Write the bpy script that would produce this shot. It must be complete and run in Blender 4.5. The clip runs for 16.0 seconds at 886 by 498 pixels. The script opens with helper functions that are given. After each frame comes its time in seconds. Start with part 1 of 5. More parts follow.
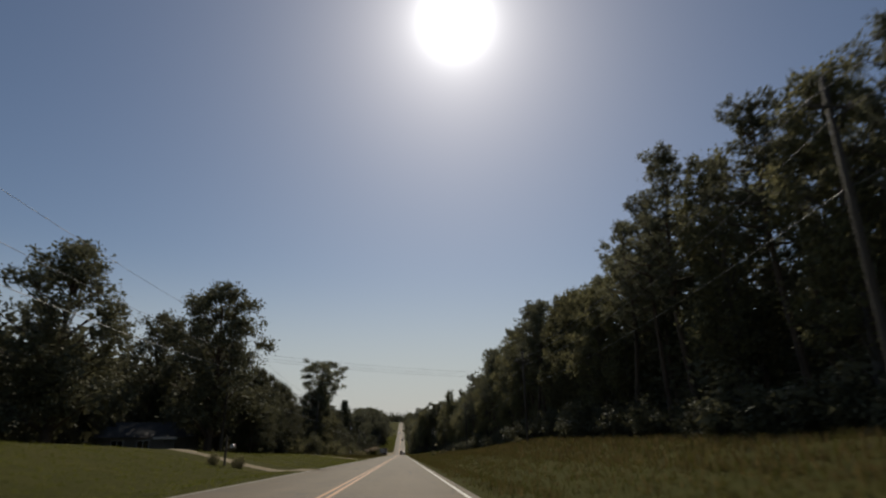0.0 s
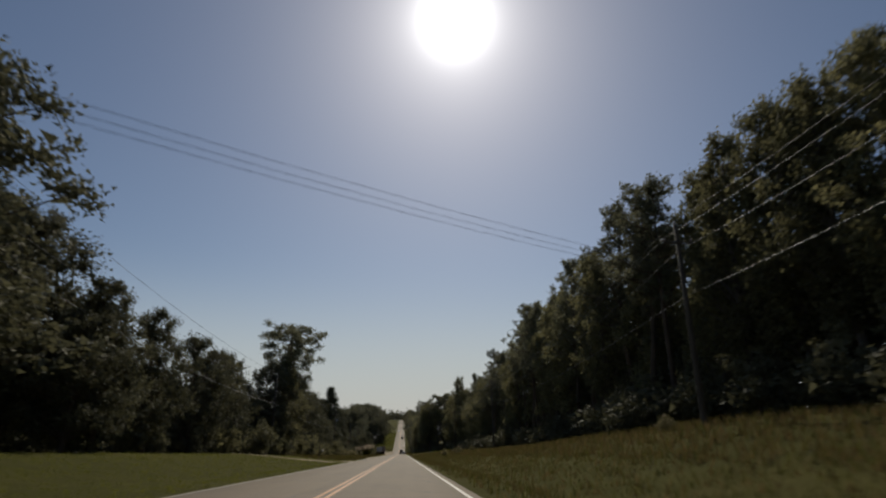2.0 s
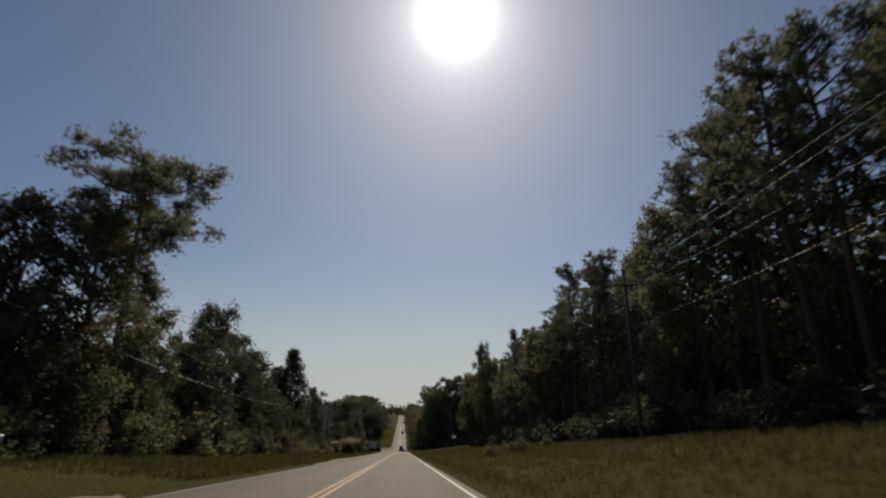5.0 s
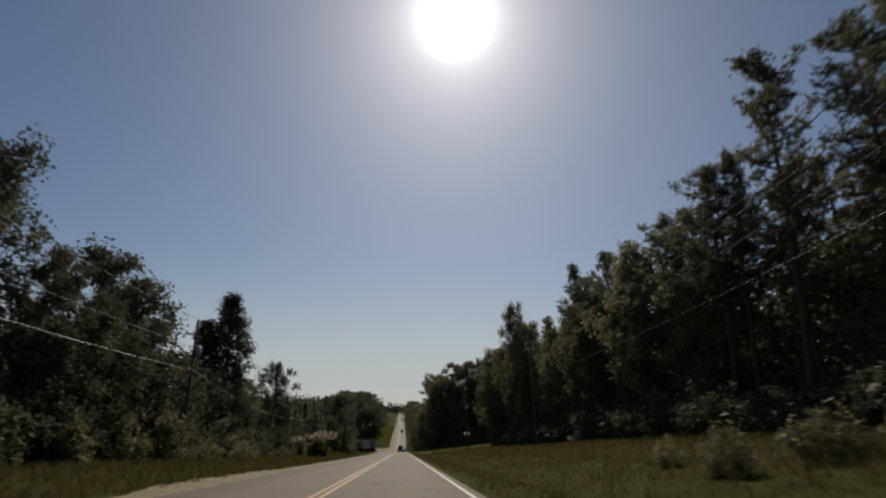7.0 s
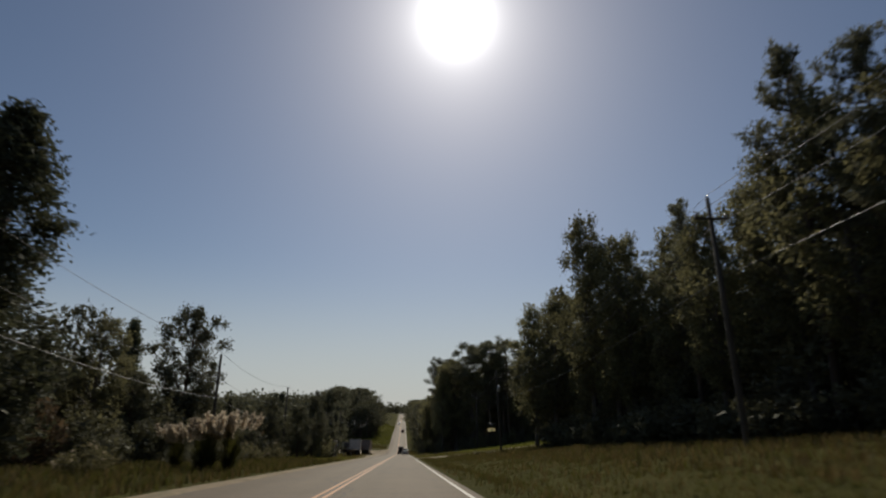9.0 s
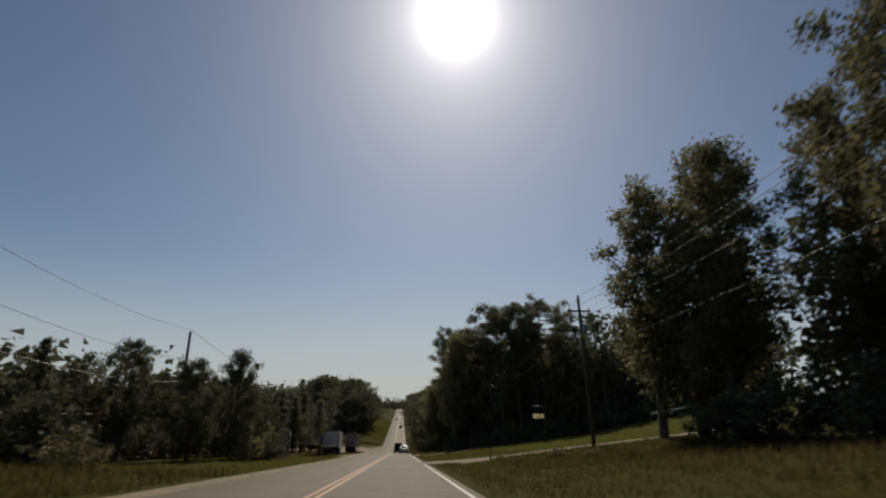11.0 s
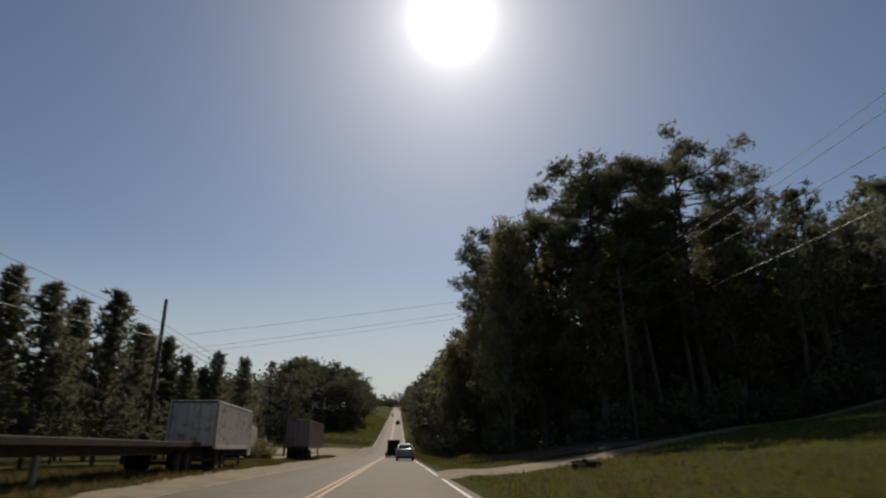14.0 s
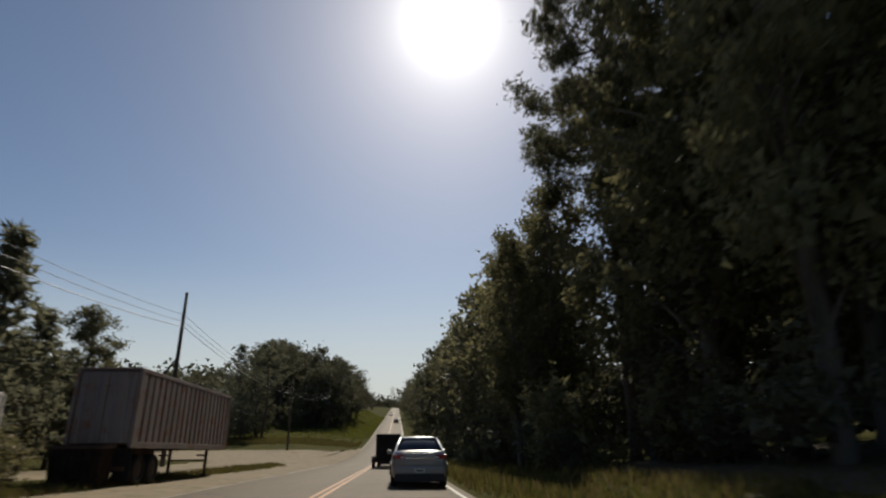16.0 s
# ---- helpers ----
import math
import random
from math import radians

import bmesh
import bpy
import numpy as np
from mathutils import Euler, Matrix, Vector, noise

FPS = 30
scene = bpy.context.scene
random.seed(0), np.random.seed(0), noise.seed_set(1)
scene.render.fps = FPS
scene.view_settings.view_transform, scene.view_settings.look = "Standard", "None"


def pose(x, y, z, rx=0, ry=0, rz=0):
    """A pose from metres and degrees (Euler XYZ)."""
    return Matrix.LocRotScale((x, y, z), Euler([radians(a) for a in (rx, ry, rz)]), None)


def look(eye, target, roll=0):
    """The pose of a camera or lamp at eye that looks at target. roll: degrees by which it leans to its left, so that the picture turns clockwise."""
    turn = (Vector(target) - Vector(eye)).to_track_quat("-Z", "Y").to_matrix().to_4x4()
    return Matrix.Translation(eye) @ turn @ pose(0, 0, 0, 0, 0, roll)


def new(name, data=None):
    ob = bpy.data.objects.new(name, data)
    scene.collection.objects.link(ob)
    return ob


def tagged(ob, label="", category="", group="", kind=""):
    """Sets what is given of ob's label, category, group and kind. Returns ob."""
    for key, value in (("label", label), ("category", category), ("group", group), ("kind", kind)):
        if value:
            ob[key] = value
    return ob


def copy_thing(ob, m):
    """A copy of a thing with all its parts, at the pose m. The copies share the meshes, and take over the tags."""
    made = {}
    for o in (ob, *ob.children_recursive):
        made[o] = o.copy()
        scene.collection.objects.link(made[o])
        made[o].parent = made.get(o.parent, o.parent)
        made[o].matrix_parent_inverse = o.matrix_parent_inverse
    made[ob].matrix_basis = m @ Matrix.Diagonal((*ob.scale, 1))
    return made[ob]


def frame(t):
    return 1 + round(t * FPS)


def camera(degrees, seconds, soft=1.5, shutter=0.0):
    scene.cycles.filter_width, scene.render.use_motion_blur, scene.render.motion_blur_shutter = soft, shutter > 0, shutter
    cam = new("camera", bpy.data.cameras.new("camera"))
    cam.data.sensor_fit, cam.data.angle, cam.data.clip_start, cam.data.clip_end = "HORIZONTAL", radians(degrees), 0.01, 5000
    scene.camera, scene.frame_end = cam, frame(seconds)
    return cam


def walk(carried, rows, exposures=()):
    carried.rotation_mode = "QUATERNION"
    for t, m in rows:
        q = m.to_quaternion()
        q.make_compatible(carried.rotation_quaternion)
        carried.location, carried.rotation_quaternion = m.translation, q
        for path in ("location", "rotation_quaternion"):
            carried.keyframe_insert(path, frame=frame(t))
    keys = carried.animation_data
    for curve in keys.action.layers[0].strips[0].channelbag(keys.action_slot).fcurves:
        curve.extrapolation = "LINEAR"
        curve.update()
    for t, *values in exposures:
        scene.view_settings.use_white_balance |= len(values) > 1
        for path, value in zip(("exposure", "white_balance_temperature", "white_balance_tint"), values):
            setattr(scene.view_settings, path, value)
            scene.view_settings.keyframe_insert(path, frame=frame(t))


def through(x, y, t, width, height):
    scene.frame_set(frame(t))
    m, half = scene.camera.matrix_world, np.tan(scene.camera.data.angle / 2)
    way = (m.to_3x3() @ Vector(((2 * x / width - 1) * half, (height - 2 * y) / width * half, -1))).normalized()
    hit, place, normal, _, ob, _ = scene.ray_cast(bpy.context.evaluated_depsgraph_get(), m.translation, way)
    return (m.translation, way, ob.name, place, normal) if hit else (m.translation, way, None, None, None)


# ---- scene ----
# The road runs along +y and falls at one in twenty; x = 0 is the yellow line, x > 0 the lane that is driven.
FALL = 0.05
EYE_X, EYE_H = 1.91, 1.02
# seconds, metres driven, yaw, pitch, roll
PATH = (
    (0.0, 0.00, -3.91, 16.99, -0.07),
    (0.5, 10.64, -3.89, 17.01, -0.04),
    (1.0, 21.26, -3.86, 17.03, -0.03),
    (1.5, 31.84, -3.87, 16.96, -0.03),
    (2.0, 42.37, -3.92, 16.91, -0.07),
    (2.5, 52.82, -3.91, 16.87, -0.09),
    (3.0, 63.23, -3.88, 16.96, -0.04),
    (3.5, 73.61, -3.88, 16.95, 0.02),
    (4.0, 83.96, -3.82, 16.83, 0.07),
    (6.5, 135.74, -3.94, 16.57, 0.02),
    (7.0, 146.10, -3.93, 16.63, 0.00),
    (7.5, 156.46, -3.93, 16.75, -0.02),
    (8.0, 166.81, -3.94, 16.68, -0.04),
    (8.5, 177.14, -3.90, 16.67, -0.00),
    (9.0, 187.45, -3.83, 16.80, 0.07),
    (11.5, 238.88, -4.03, 16.56, 0.30),
    (12.0, 249.15, -4.02, 16.64, 0.33),
    (12.5, 259.40, -4.00, 16.77, 0.31),
    (13.0, 269.62, -4.02, 16.79, 0.16),
    (13.5, 279.77, -4.17, 16.65, -0.01),
    (14.0, 289.89, -4.37, 16.65, -0.12),
    (14.5, 299.98, -4.52, 16.65, -0.13),
    (15.0, 310.03, -4.56, 16.85, -0.14),
    (15.5, 320.07, -4.53, 16.68, -0.13),
    (16.0, 330.11, -4.54, 16.91, -0.18),
)

cam = camera(76.2, 16.0, 2.2, 0.3)
walk(cam, [(t, look((EYE_X, s, EYE_H - FALL * s),
                    (EYE_X - math.sin(radians(yaw)) * math.cos(radians(pitch)),
                     s + math.cos(radians(yaw)) * math.cos(radians(pitch)),
                     EYE_H - FALL * s + math.sin(radians(pitch))), roll))
           for t, s, yaw, pitch, roll in PATH],
     ((0.0, 0.0), (12.5, 0.0), (14.5, 0.2), (16.0, 0.34)))

# ---- light ----
SUN_EL, SUN_AZ = 38.9, 5.4  # degrees above the level, and to the right of +y
SUN_DIR = Vector((math.sin(radians(SUN_AZ)) * math.cos(radians(SUN_EL)),
                  math.cos(radians(SUN_AZ)) * math.cos(radians(SUN_EL)), math.sin(radians(SUN_EL))))

world = bpy.data.worlds.new("sky")
scene.world = world
world.use_nodes = True
wn, wl = world.node_tree.nodes, world.node_tree.links
wn.clear()
sky = wn.new("ShaderNodeTexSky")
sky.sky_type = "NISHITA"
sky.sun_disc = False
sky.sun_elevation, sky.sun_rotation = radians(SUN_EL), radians(SUN_AZ)
sky.air_density, sky.dust_density, sky.ozone_density = 1.0, 0.6, 1.6
sky.altitude = 100
# the sun's own glare in the hazy air
coord = wn.new("ShaderNodeTexCoord")
dot = wn.new("ShaderNodeVectorMath")
dot.operation = "DOT_PRODUCT"
dot.inputs[1].default_value = SUN_DIR
wl.new(coord.outputs["Generated"], dot.inputs[0])


def glare(power, strength):
    p = wn.new("ShaderNodeMath")
    p.operation, p.use_clamp = "POWER", False
    top = wn.new("ShaderNodeMath")
    top.operation = "MAXIMUM"
    top.inputs[1].default_value = 0.0
    wl.new(dot.outputs["Value"], top.inputs[0])
    wl.new(top.outputs[0], p.inputs[0])
    p.inputs[1].default_value = power
    m = wn.new("ShaderNodeMath")
    m.operation = "MULTIPLY"
    wl.new(p.outputs[0], m.inputs[0])
    m.inputs[1].default_value = strength
    return m.outputs[0]


def added(a, b):
    m = wn.new("ShaderNodeMath")
    m.operation = "ADD"
    wl.new(a, m.inputs[0])
    wl.new(b, m.inputs[1])
    return m.outputs[0]


SKY_STRENGTH = 0.049
sky_bg = wn.new("ShaderNodeBackground")
sky_bg.inputs["Strength"].default_value = SKY_STRENGTH
cool = wn.new("ShaderNodeMix")
cool.data_type, cool.blend_type = "RGBA", "MULTIPLY"
cool.inputs[0].default_value = 1.0
cool.inputs[7].default_value = (0.965, 0.975, 1.0, 1)
wl.new(sky.outputs[0], cool.inputs[6])
# pale haze low over the land
height = wn.new("ShaderNodeSeparateXYZ")
wl.new(coord.outputs["Generated"], height.inputs[0])
low = wn.new("ShaderNodeMapRange")
low.interpolation_type = "SMOOTHERSTEP"
low.inputs["From Min"].default_value, low.inputs["From Max"].default_value = -0.02, 0.30
low.inputs["To Min"].default_value, low.inputs["To Max"].default_value = 0.8, 0.0
wl.new(height.outputs["Z"], low.inputs["Value"])
haze = wn.new("ShaderNodeMix")
haze.data_type = "RGBA"
haze.inputs[7].default_value = (9.0, 9.5, 9.6, 1)
wl.new(low.outputs[0], haze.inputs[0])
wl.new(cool.outputs[2], haze.inputs[6])
wl.new(haze.outputs[2], sky_bg.inputs["Color"])
glare_bg = wn.new("ShaderNodeBackground")
glare_bg.inputs["Color"].default_value = (1.0, 0.98, 0.95, 1)
wl.new(added(added(added(glare(1000, 1.6), glare(260, 0.38)), glare(80, 0.15)), glare(12, 0.035)), glare_bg.inputs["Strength"])
both = wn.new("ShaderNodeAddShader")
wl.new(sky_bg.outputs[0], both.inputs[0])
wl.new(glare_bg.outputs[0], both.inputs[1])
wl.new(both.outputs[0], wn.new("ShaderNodeOutputWorld").inputs["Surface"])

sun_data = bpy.data.lights.new("sun", "SUN")
sun_data.energy, sun_data.angle, sun_data.color = 3.5, radians(0.53), (1.0, 0.92, 0.78)
sun = new("sun", sun_data)
sun.matrix_world = look((0, 0, 80), Vector((0, 0, 80)) - SUN_DIR)


# ---- materials ----
def shader(name, rough=0.8, metal=0.0, spec=0.3):
    m = bpy.data.materials.new(name)
    m.use_nodes = True
    n, l = m.node_tree.nodes, m.node_tree.links
    b = n["Principled BSDF"]
    b.inputs["Roughness"].default_value, b.inputs["Metallic"].default_value = rough, metal
    b.inputs["Specular IOR Level"].default_value = spec
    return m, n, l, b


def grain(n, l, scale, detail=4.0, rough=0.6, coord="Object", stretch=None):
    t = n.new("ShaderNodeTexNoise")
    t.inputs["Scale"].default_value, t.inputs["Detail"].default_value = scale, detail
    t.inputs["Roughness"].default_value = rough
    c = n.new("ShaderNodeTexCoord")
    if stretch:
        mp = n.new("ShaderNodeMapping")
        mp.inputs["Scale"].default_value = stretch
        l.new(c.outputs[coord], mp.inputs["Vector"])
        l.new(mp.outputs[0], t.inputs["Vector"])
    else:
        l.new(c.outputs[coord], t.inputs["Vector"])
    return t.outputs["Fac"]


def ramp(n, l, fac, *stops):
    r = n.new("ShaderNodeValToRGB")
    while len(r.color_ramp.elements) < len(stops):
        r.color_ramp.elements.new(0.5)
    for e, (p, c) in zip(r.color_ramp.elements, stops):
        e.position, e.color = p, (*c, 1)
    l.new(fac, r.inputs[0])
    return r.outputs["Color"]


def mixed(n, l, fac, a, b, how="MIX"):
    m = n.new("ShaderNodeMix")
    m.data_type, m.blend_type = "RGBA", how
    for value, slot in ((fac, m.inputs[0]), (a, m.inputs[6]), (b, m.inputs[7])):
        if isinstance(value, (int, float)):
            slot.default_value = value
        elif isinstance(value, tuple):
            slot.default_value = (*value, 1)
        else:
            l.new(value, slot)
    return m.outputs[2]


def relief(n, l, b, fac, strength=0.4, distance=0.02):
    p = n.new("ShaderNodeBump")
    p.inputs["Strength"].default_value, p.inputs["Distance"].default_value = strength, distance
    l.new(fac, p.inputs["Height"])
    l.new(p.outputs[0], b.inputs["Normal"])


def two_scale(name, dark, light, big=0.5, small=12.0, rough=0.8, metal=0.0, bump=0.3, spec=0.3, tint=None, stretch=None):
    """A surface whose colour varies at two scales."""
    m, n, l, b = shader(name, rough, metal, spec)
    a = ramp(n, l, grain(n, l, big, 3.0, stretch=stretch), (0.3, dark), (0.7, light))
    f = grain(n, l, small, 6.0, stretch=stretch)
    c = mixed(n, l, 0.35, a, ramp(n, l, f, (0.25, dark), (0.75, light)))
    if tint:
        c = mixed(n, l, ramp(n, l, grain(n, l, big * 2.7, 5.0), (0.52, (0, 0, 0)), (0.68, (1, 1, 1))), c, tint)
    l.new(c, b.inputs["Base Color"])
    if bump:
        relief(n, l, b, f, bump)
    return m


def leaf_material(name, dark, light, through=0.35):
    """Leaves: each one a shade of its own, with some sun through the blade."""
    m, n, l, b = shader(name, 0.85, 0.0, 0.4)
    g = n.new("ShaderNodeNewGeometry")
    o = n.new("ShaderNodeObjectInfo")
    c = ramp(n, l, g.outputs["Random Per Island"], (0.0, dark), (0.75, light), (1.0, tuple(1.15 * v for v in light)))
    hue = n.new("ShaderNodeHueSaturation")
    mp = n.new("ShaderNodeMapRange")
    mp.inputs["To Min"].default_value, mp.inputs["To Max"].default_value = 0.75, 1.25
    l.new(o.outputs["Random"], mp.inputs["Value"])
    l.new(mp.outputs[0], hue.inputs["Value"])
    l.new(c, hue.inputs["Color"])
    l.new(hue.outputs[0], b.inputs["Base Color"])
    t = n.new("ShaderNodeBsdfTranslucent")
    l.new(hue.outputs[0], t.inputs["Color"])
    mx = n.new("ShaderNodeMixShader")
    mx.inputs[0].default_value = through
    l.new(b.outputs[0], mx.inputs[1])
    l.new(t.outputs[0], mx.inputs[2])
    l.new(mx.outputs[0], n["Material Output"].inputs["Surface"])
    return m


def plain(name, colour, rough=0.6, metal=0.0, spec=0.4):
    m, n, l, b = shader(name, rough, metal, spec)
    c = mixed(n, l, 0.18, colour, ramp(n, l, grain(n, l, 6.0, 5.0), (0.3, tuple(v * 0.4 for v in colour)), (0.7, colour)))
    l.new(c, b.inputs["Base Color"])
    return m


def ground_material():
    """Mown and rough grass with dry straw, bare sandy soil here and there."""
    m, n, l, b = shader("grass_ground", 1.0, 0.0, 0.02)
    patch = grain(n, l, 0.10, 5.0)
    mid = grain(n, l, 0.9, 6.0)
    fine = grain(n, l, 14.0, 6.0, 0.7)
    green = ramp(n, l, patch, (0.35, (0.038, 0.042, 0.009)), (0.55, (0.059, 0.059, 0.013)), (0.72, (0.096, 0.077, 0.026)))
    c = mixed(n, l, 0.5, green, ramp(n, l, mid, (0.3, (0.026, 0.031, 0.006)), (0.7, (0.087, 0.077, 0.024))))
    c = mixed(n, l, 0.45, c, ramp(n, l, fine, (0.3, (0.014, 0.018, 0.004)), (0.72, (0.102, 0.092, 0.033))))
    l.new(c, b.inputs["Base Color"])
    relief(n, l, b, fine, 0.9, 0.06)
    return m


def asphalt_material():
    """Old grey asphalt: pale stone in it, darker patches, lighter wheel tracks along the road."""
    m, n, l, b = shader("asphalt", 0.8, 0.0, 0.25)
    fine = grain(n, l, 60.0, 3.0, 0.8)
    blot = grain(n, l, 0.35, 6.0)
    long = grain(n, l, 1.0, 3.0, stretch=(1.6, 0.02, 1.0))
    c = ramp(n, l, long, (0.3, (0.080, 0.054, 0.027)), (0.7, (0.121, 0.083, 0.042)))
    c = mixed(n, l, 0.35, c, ramp(n, l, blot, (0.35, (0.064, 0.044, 0.022)), (0.65, (0.125, 0.086, 0.044))))
    c = mixed(n, l, 0.4, c, ramp(n, l, fine, (0.3, (0.042, 0.032, 0.018)), (0.7, (0.149, 0.106, 0.056))))
    # thin cracks
    v = n.new("ShaderNodeTexVoronoi")
    v.feature = "DISTANCE_TO_EDGE"
    v.inputs["Scale"].default_value = 0.22
    tc = n.new("ShaderNodeTexCoord")
    wob = n.new("ShaderNodeTexNoise")
    wob.inputs["Scale"].default_value = 1.5
    add = n.new("ShaderNodeMix")
    add.data_type, add.blend_type = "RGBA", "ADD"
    add.inputs[0].default_value = 0.6
    l.new(tc.outputs["Object"], add.inputs[6])
    l.new(wob.outputs["Color"], add.inputs[7])
    l.new(tc.outputs["Object"], wob.inputs["Vector"])
    l.new(add.outputs[2], v.inputs["Vector"])
    c = mixed(n, l, ramp(n, l, v.outputs["Distance"], (0.0, (0.7, 0.7, 0.7)), (0.012, (0, 0, 0))), c, (0.03, 0.03, 0.03))
    l.new(c, b.inputs["Base Color"])
    relief(n, l, b, fine, 0.35, 0.01)
    return m


def paint_material(name, colour):
    m, n, l, b = shader(name, 0.6, 0.0, 0.3)
    worn = ramp(n, l, grain(n, l, 5.0, 8.0, 0.75), (0.32, (0, 0, 0)), (0.47, (1, 1, 1)))
    c = mixed(n, l, worn, tuple(0.55 * v + 0.025 for v in colour), colour)
    c = mixed(n, l, 0.3, c, ramp(n, l, grain(n, l, 40.0, 3.0), (0.3, tuple(0.5 * v for v in colour)), (0.7, colour)))
    l.new(c, b.inputs["Base Color"])
    return m


GROUND = ground_material()
ASPHALT = asphalt_material()
YELLOW = paint_material("yellow_line_paint", (0.35, 0.135, 0.006))
WHITE_LINE = paint_material("white_line_paint", (0.36, 0.335, 0.27))
WORN_LINE = paint_material("worn_white_line_paint", (0.21, 0.185, 0.14))
SAND = two_scale("sandy_gravel", (0.134, 0.097, 0.053), (0.231, 0.177, 0.104), 0.6, 20.0, 0.95, tint=(0.074, 0.072, 0.030))
LITTER = two_scale("leaf_litter", (0.037, 0.027, 0.017), (0.105, 0.074, 0.045), 0.8, 16.0, 0.95, tint=(0.062, 0.056, 0.025))
BARK = two_scale("bark", (0.05, 0.036, 0.026), (0.13, 0.095, 0.068), 1.5, 14.0, 0.95, bump=0.8, stretch=(1, 1, 0.25))
PALE_BARK = two_scale("pale_bark", (0.065, 0.055, 0.044), (0.16, 0.138, 0.11), 1.5, 14.0, 0.95, bump=0.8, stretch=(1, 1, 0.25))
LEAF_OAK = leaf_material("oak_leaves", (0.082, 0.081, 0.048), (0.118, 0.113, 0.063), 0.26)
LEAF_LIGHT = leaf_material("sweetgum_leaves", (0.118, 0.115, 0.060), (0.180, 0.165, 0.080), 0.50)
LEAF_PINE = leaf_material("pine_needles", (0.108, 0.110, 0.070), (0.152, 0.147, 0.090), 0.50)
LEAF_CEDAR = leaf_material("cedar_leaves", (0.076, 0.084, 0.048), (0.112, 0.115, 0.064), 0.28)
LEAF_RUST = leaf_material("turning_leaves", (0.095, 0.070, 0.042), (0.150, 0.100, 0.055), 0.30)
LEAF_WEED = leaf_material("weed_leaves", (0.11, 0.105, 0.048), (0.20, 0.175, 0.085), 0.45)
STRAW = leaf_material("dry_grass_blades", (0.074, 0.053, 0.020), (0.155, 0.112, 0.047), 0.4)
BLADE = leaf_material("green_grass_blades", (0.042, 0.047, 0.010), (0.093, 0.089, 0.021), 0.4)
LAWN = leaf_material("mown_grass_blades", (0.072, 0.082, 0.012), (0.146, 0.146, 0.027), 0.45)
PLUME = leaf_material("pampas_plumes", (0.34, 0.28, 0.20), (0.55, 0.47, 0.36), 0.5)


# ---- the lie of the land ----
def table(v, *pairs):
    xs, ys = zip(*pairs)
    return float(np.interp(v, xs, ys))


def smooth(a, b, v):
    t = min(max((v - a) / (b - a), 0.0), 1.0)
    return t * t * (3 - 2 * t)


_ys = np.arange(-200.0, 4001.0, 5.0)
_slope = np.interp(_ys, (-200, 376, 466, 640, 760, 1000, 1070, 1150, 4000), (-FALL, -FALL, 0.032, 0.032, 0.036, 0.036, 0.0, -0.01, -0.001))
_rise = np.concatenate(((0.0,), np.cumsum((_slope[1:] + _slope[:-1]) / 2 * 5.0)))
_rise = _rise - np.interp(0.0, _ys, _rise)


LEFT_EXTRA = 0.32  # the far lane is this much wider than the near one


def road_z(y):
    return float(np.interp(y, _ys, _rise))


def bank(x, y):
    """Height of the ground over the road beside it."""
    if x > 0:
        top = table(y, (-100, 1.5), (0, 1.5), (27, 1.55), (48, 2.0), (69, 2.5), (90, 2.2), (111, 1.75), (163, 1.4), (184, 1.45), (214, 1.2), (240, 1.2), (268, 0.6), (300, 0.8), (335, 1.0), (360, 0.7), (480, 0.6), (560, 2.5), (700, 2.0), (900, 0.5))
        far = table(y, (-100, 0.02), (240, 0.02), (270, 0.12), (300, 0.14), (335, 0.14), (380, 0.05), (2000, 0.0))
        h = top * smooth(6.0, 20.0, x) + far * max(0.0, min(x, 90) - 18.0)
        field = table(x, (0, 0.0), (6, 0.08), (10, 0.45), (16, 1.2), (25, 2.2), (34, 3.2), (41, 4.7), (50, 6.2), (70, 8.4), (100, 9.5))
        share = smooth(255, 272, y) * (1 - smooth(332, 375, y))
        h = h * (1 - share) + field * share
        ditch = -0.25 * math.exp(-((x - 6.5) / 1.2) ** 2) * (1 - smooth(235, 250, y) * (1 - smooth(330, 340, y)))
    else:
        top = table(y, (-100, 1.9), (20, 1.7), (60, 1.2), (110, 0.9), (150, 0.35), (200, 0.1), (300, 0.25), (360, 0.3), (430, 0.4), (520, 1.8), (620, 4.0), (760, 3.5), (950, 0.5))
        h = top * smooth(5.5, 17.0, -x)
        ditch = -0.12 * math.exp(-((x + 6.5) / 1.2) ** 2)
    bumps = 0.07 * noise.noise((x * 0.25, y * 0.25, 0.3)) + 0.35 * noise.noise((x * 0.03, y * 0.03, 2.1)) * smooth(10, 30, abs(x))
    return h + (ditch + bumps) * smooth(4.2, 6.5, abs(x))


def gz(x, y):
    d = x if x > 0 else -x - LEFT_EXTRA
    if d < 4.3:
        return road_z(y) - 0.06
    return road_z(y) - 0.06 * (1 - smooth(4.3, 4.9, d)) + bank(x, y)


def mesh_of(name, verts, faces, mats=(), smooth_shade=False):
    me = bpy.data.meshes.new(name)
    me.from_pydata(verts, [], faces)
    for m in mats:
        me.materials.append(m)
    if smooth_shade:
        me.polygons.foreach_set("use_smooth", [True] * len(me.polygons))
    me.update()
    return me


def sheet(name, xs, ys, height, mat):
    """A grid of ground, as one mesh."""
    verts = [(x, y, height(x, y)) for y in ys for x in xs]
    w = len(xs)
    faces = [(j * w + i, j * w + i + 1, (j + 1) * w + i + 1, (j + 1) * w + i) for j in range(len(ys) - 1) for i in range(w - 1)]
    return new(name, mesh_of(name, verts, faces, (mat,), True))


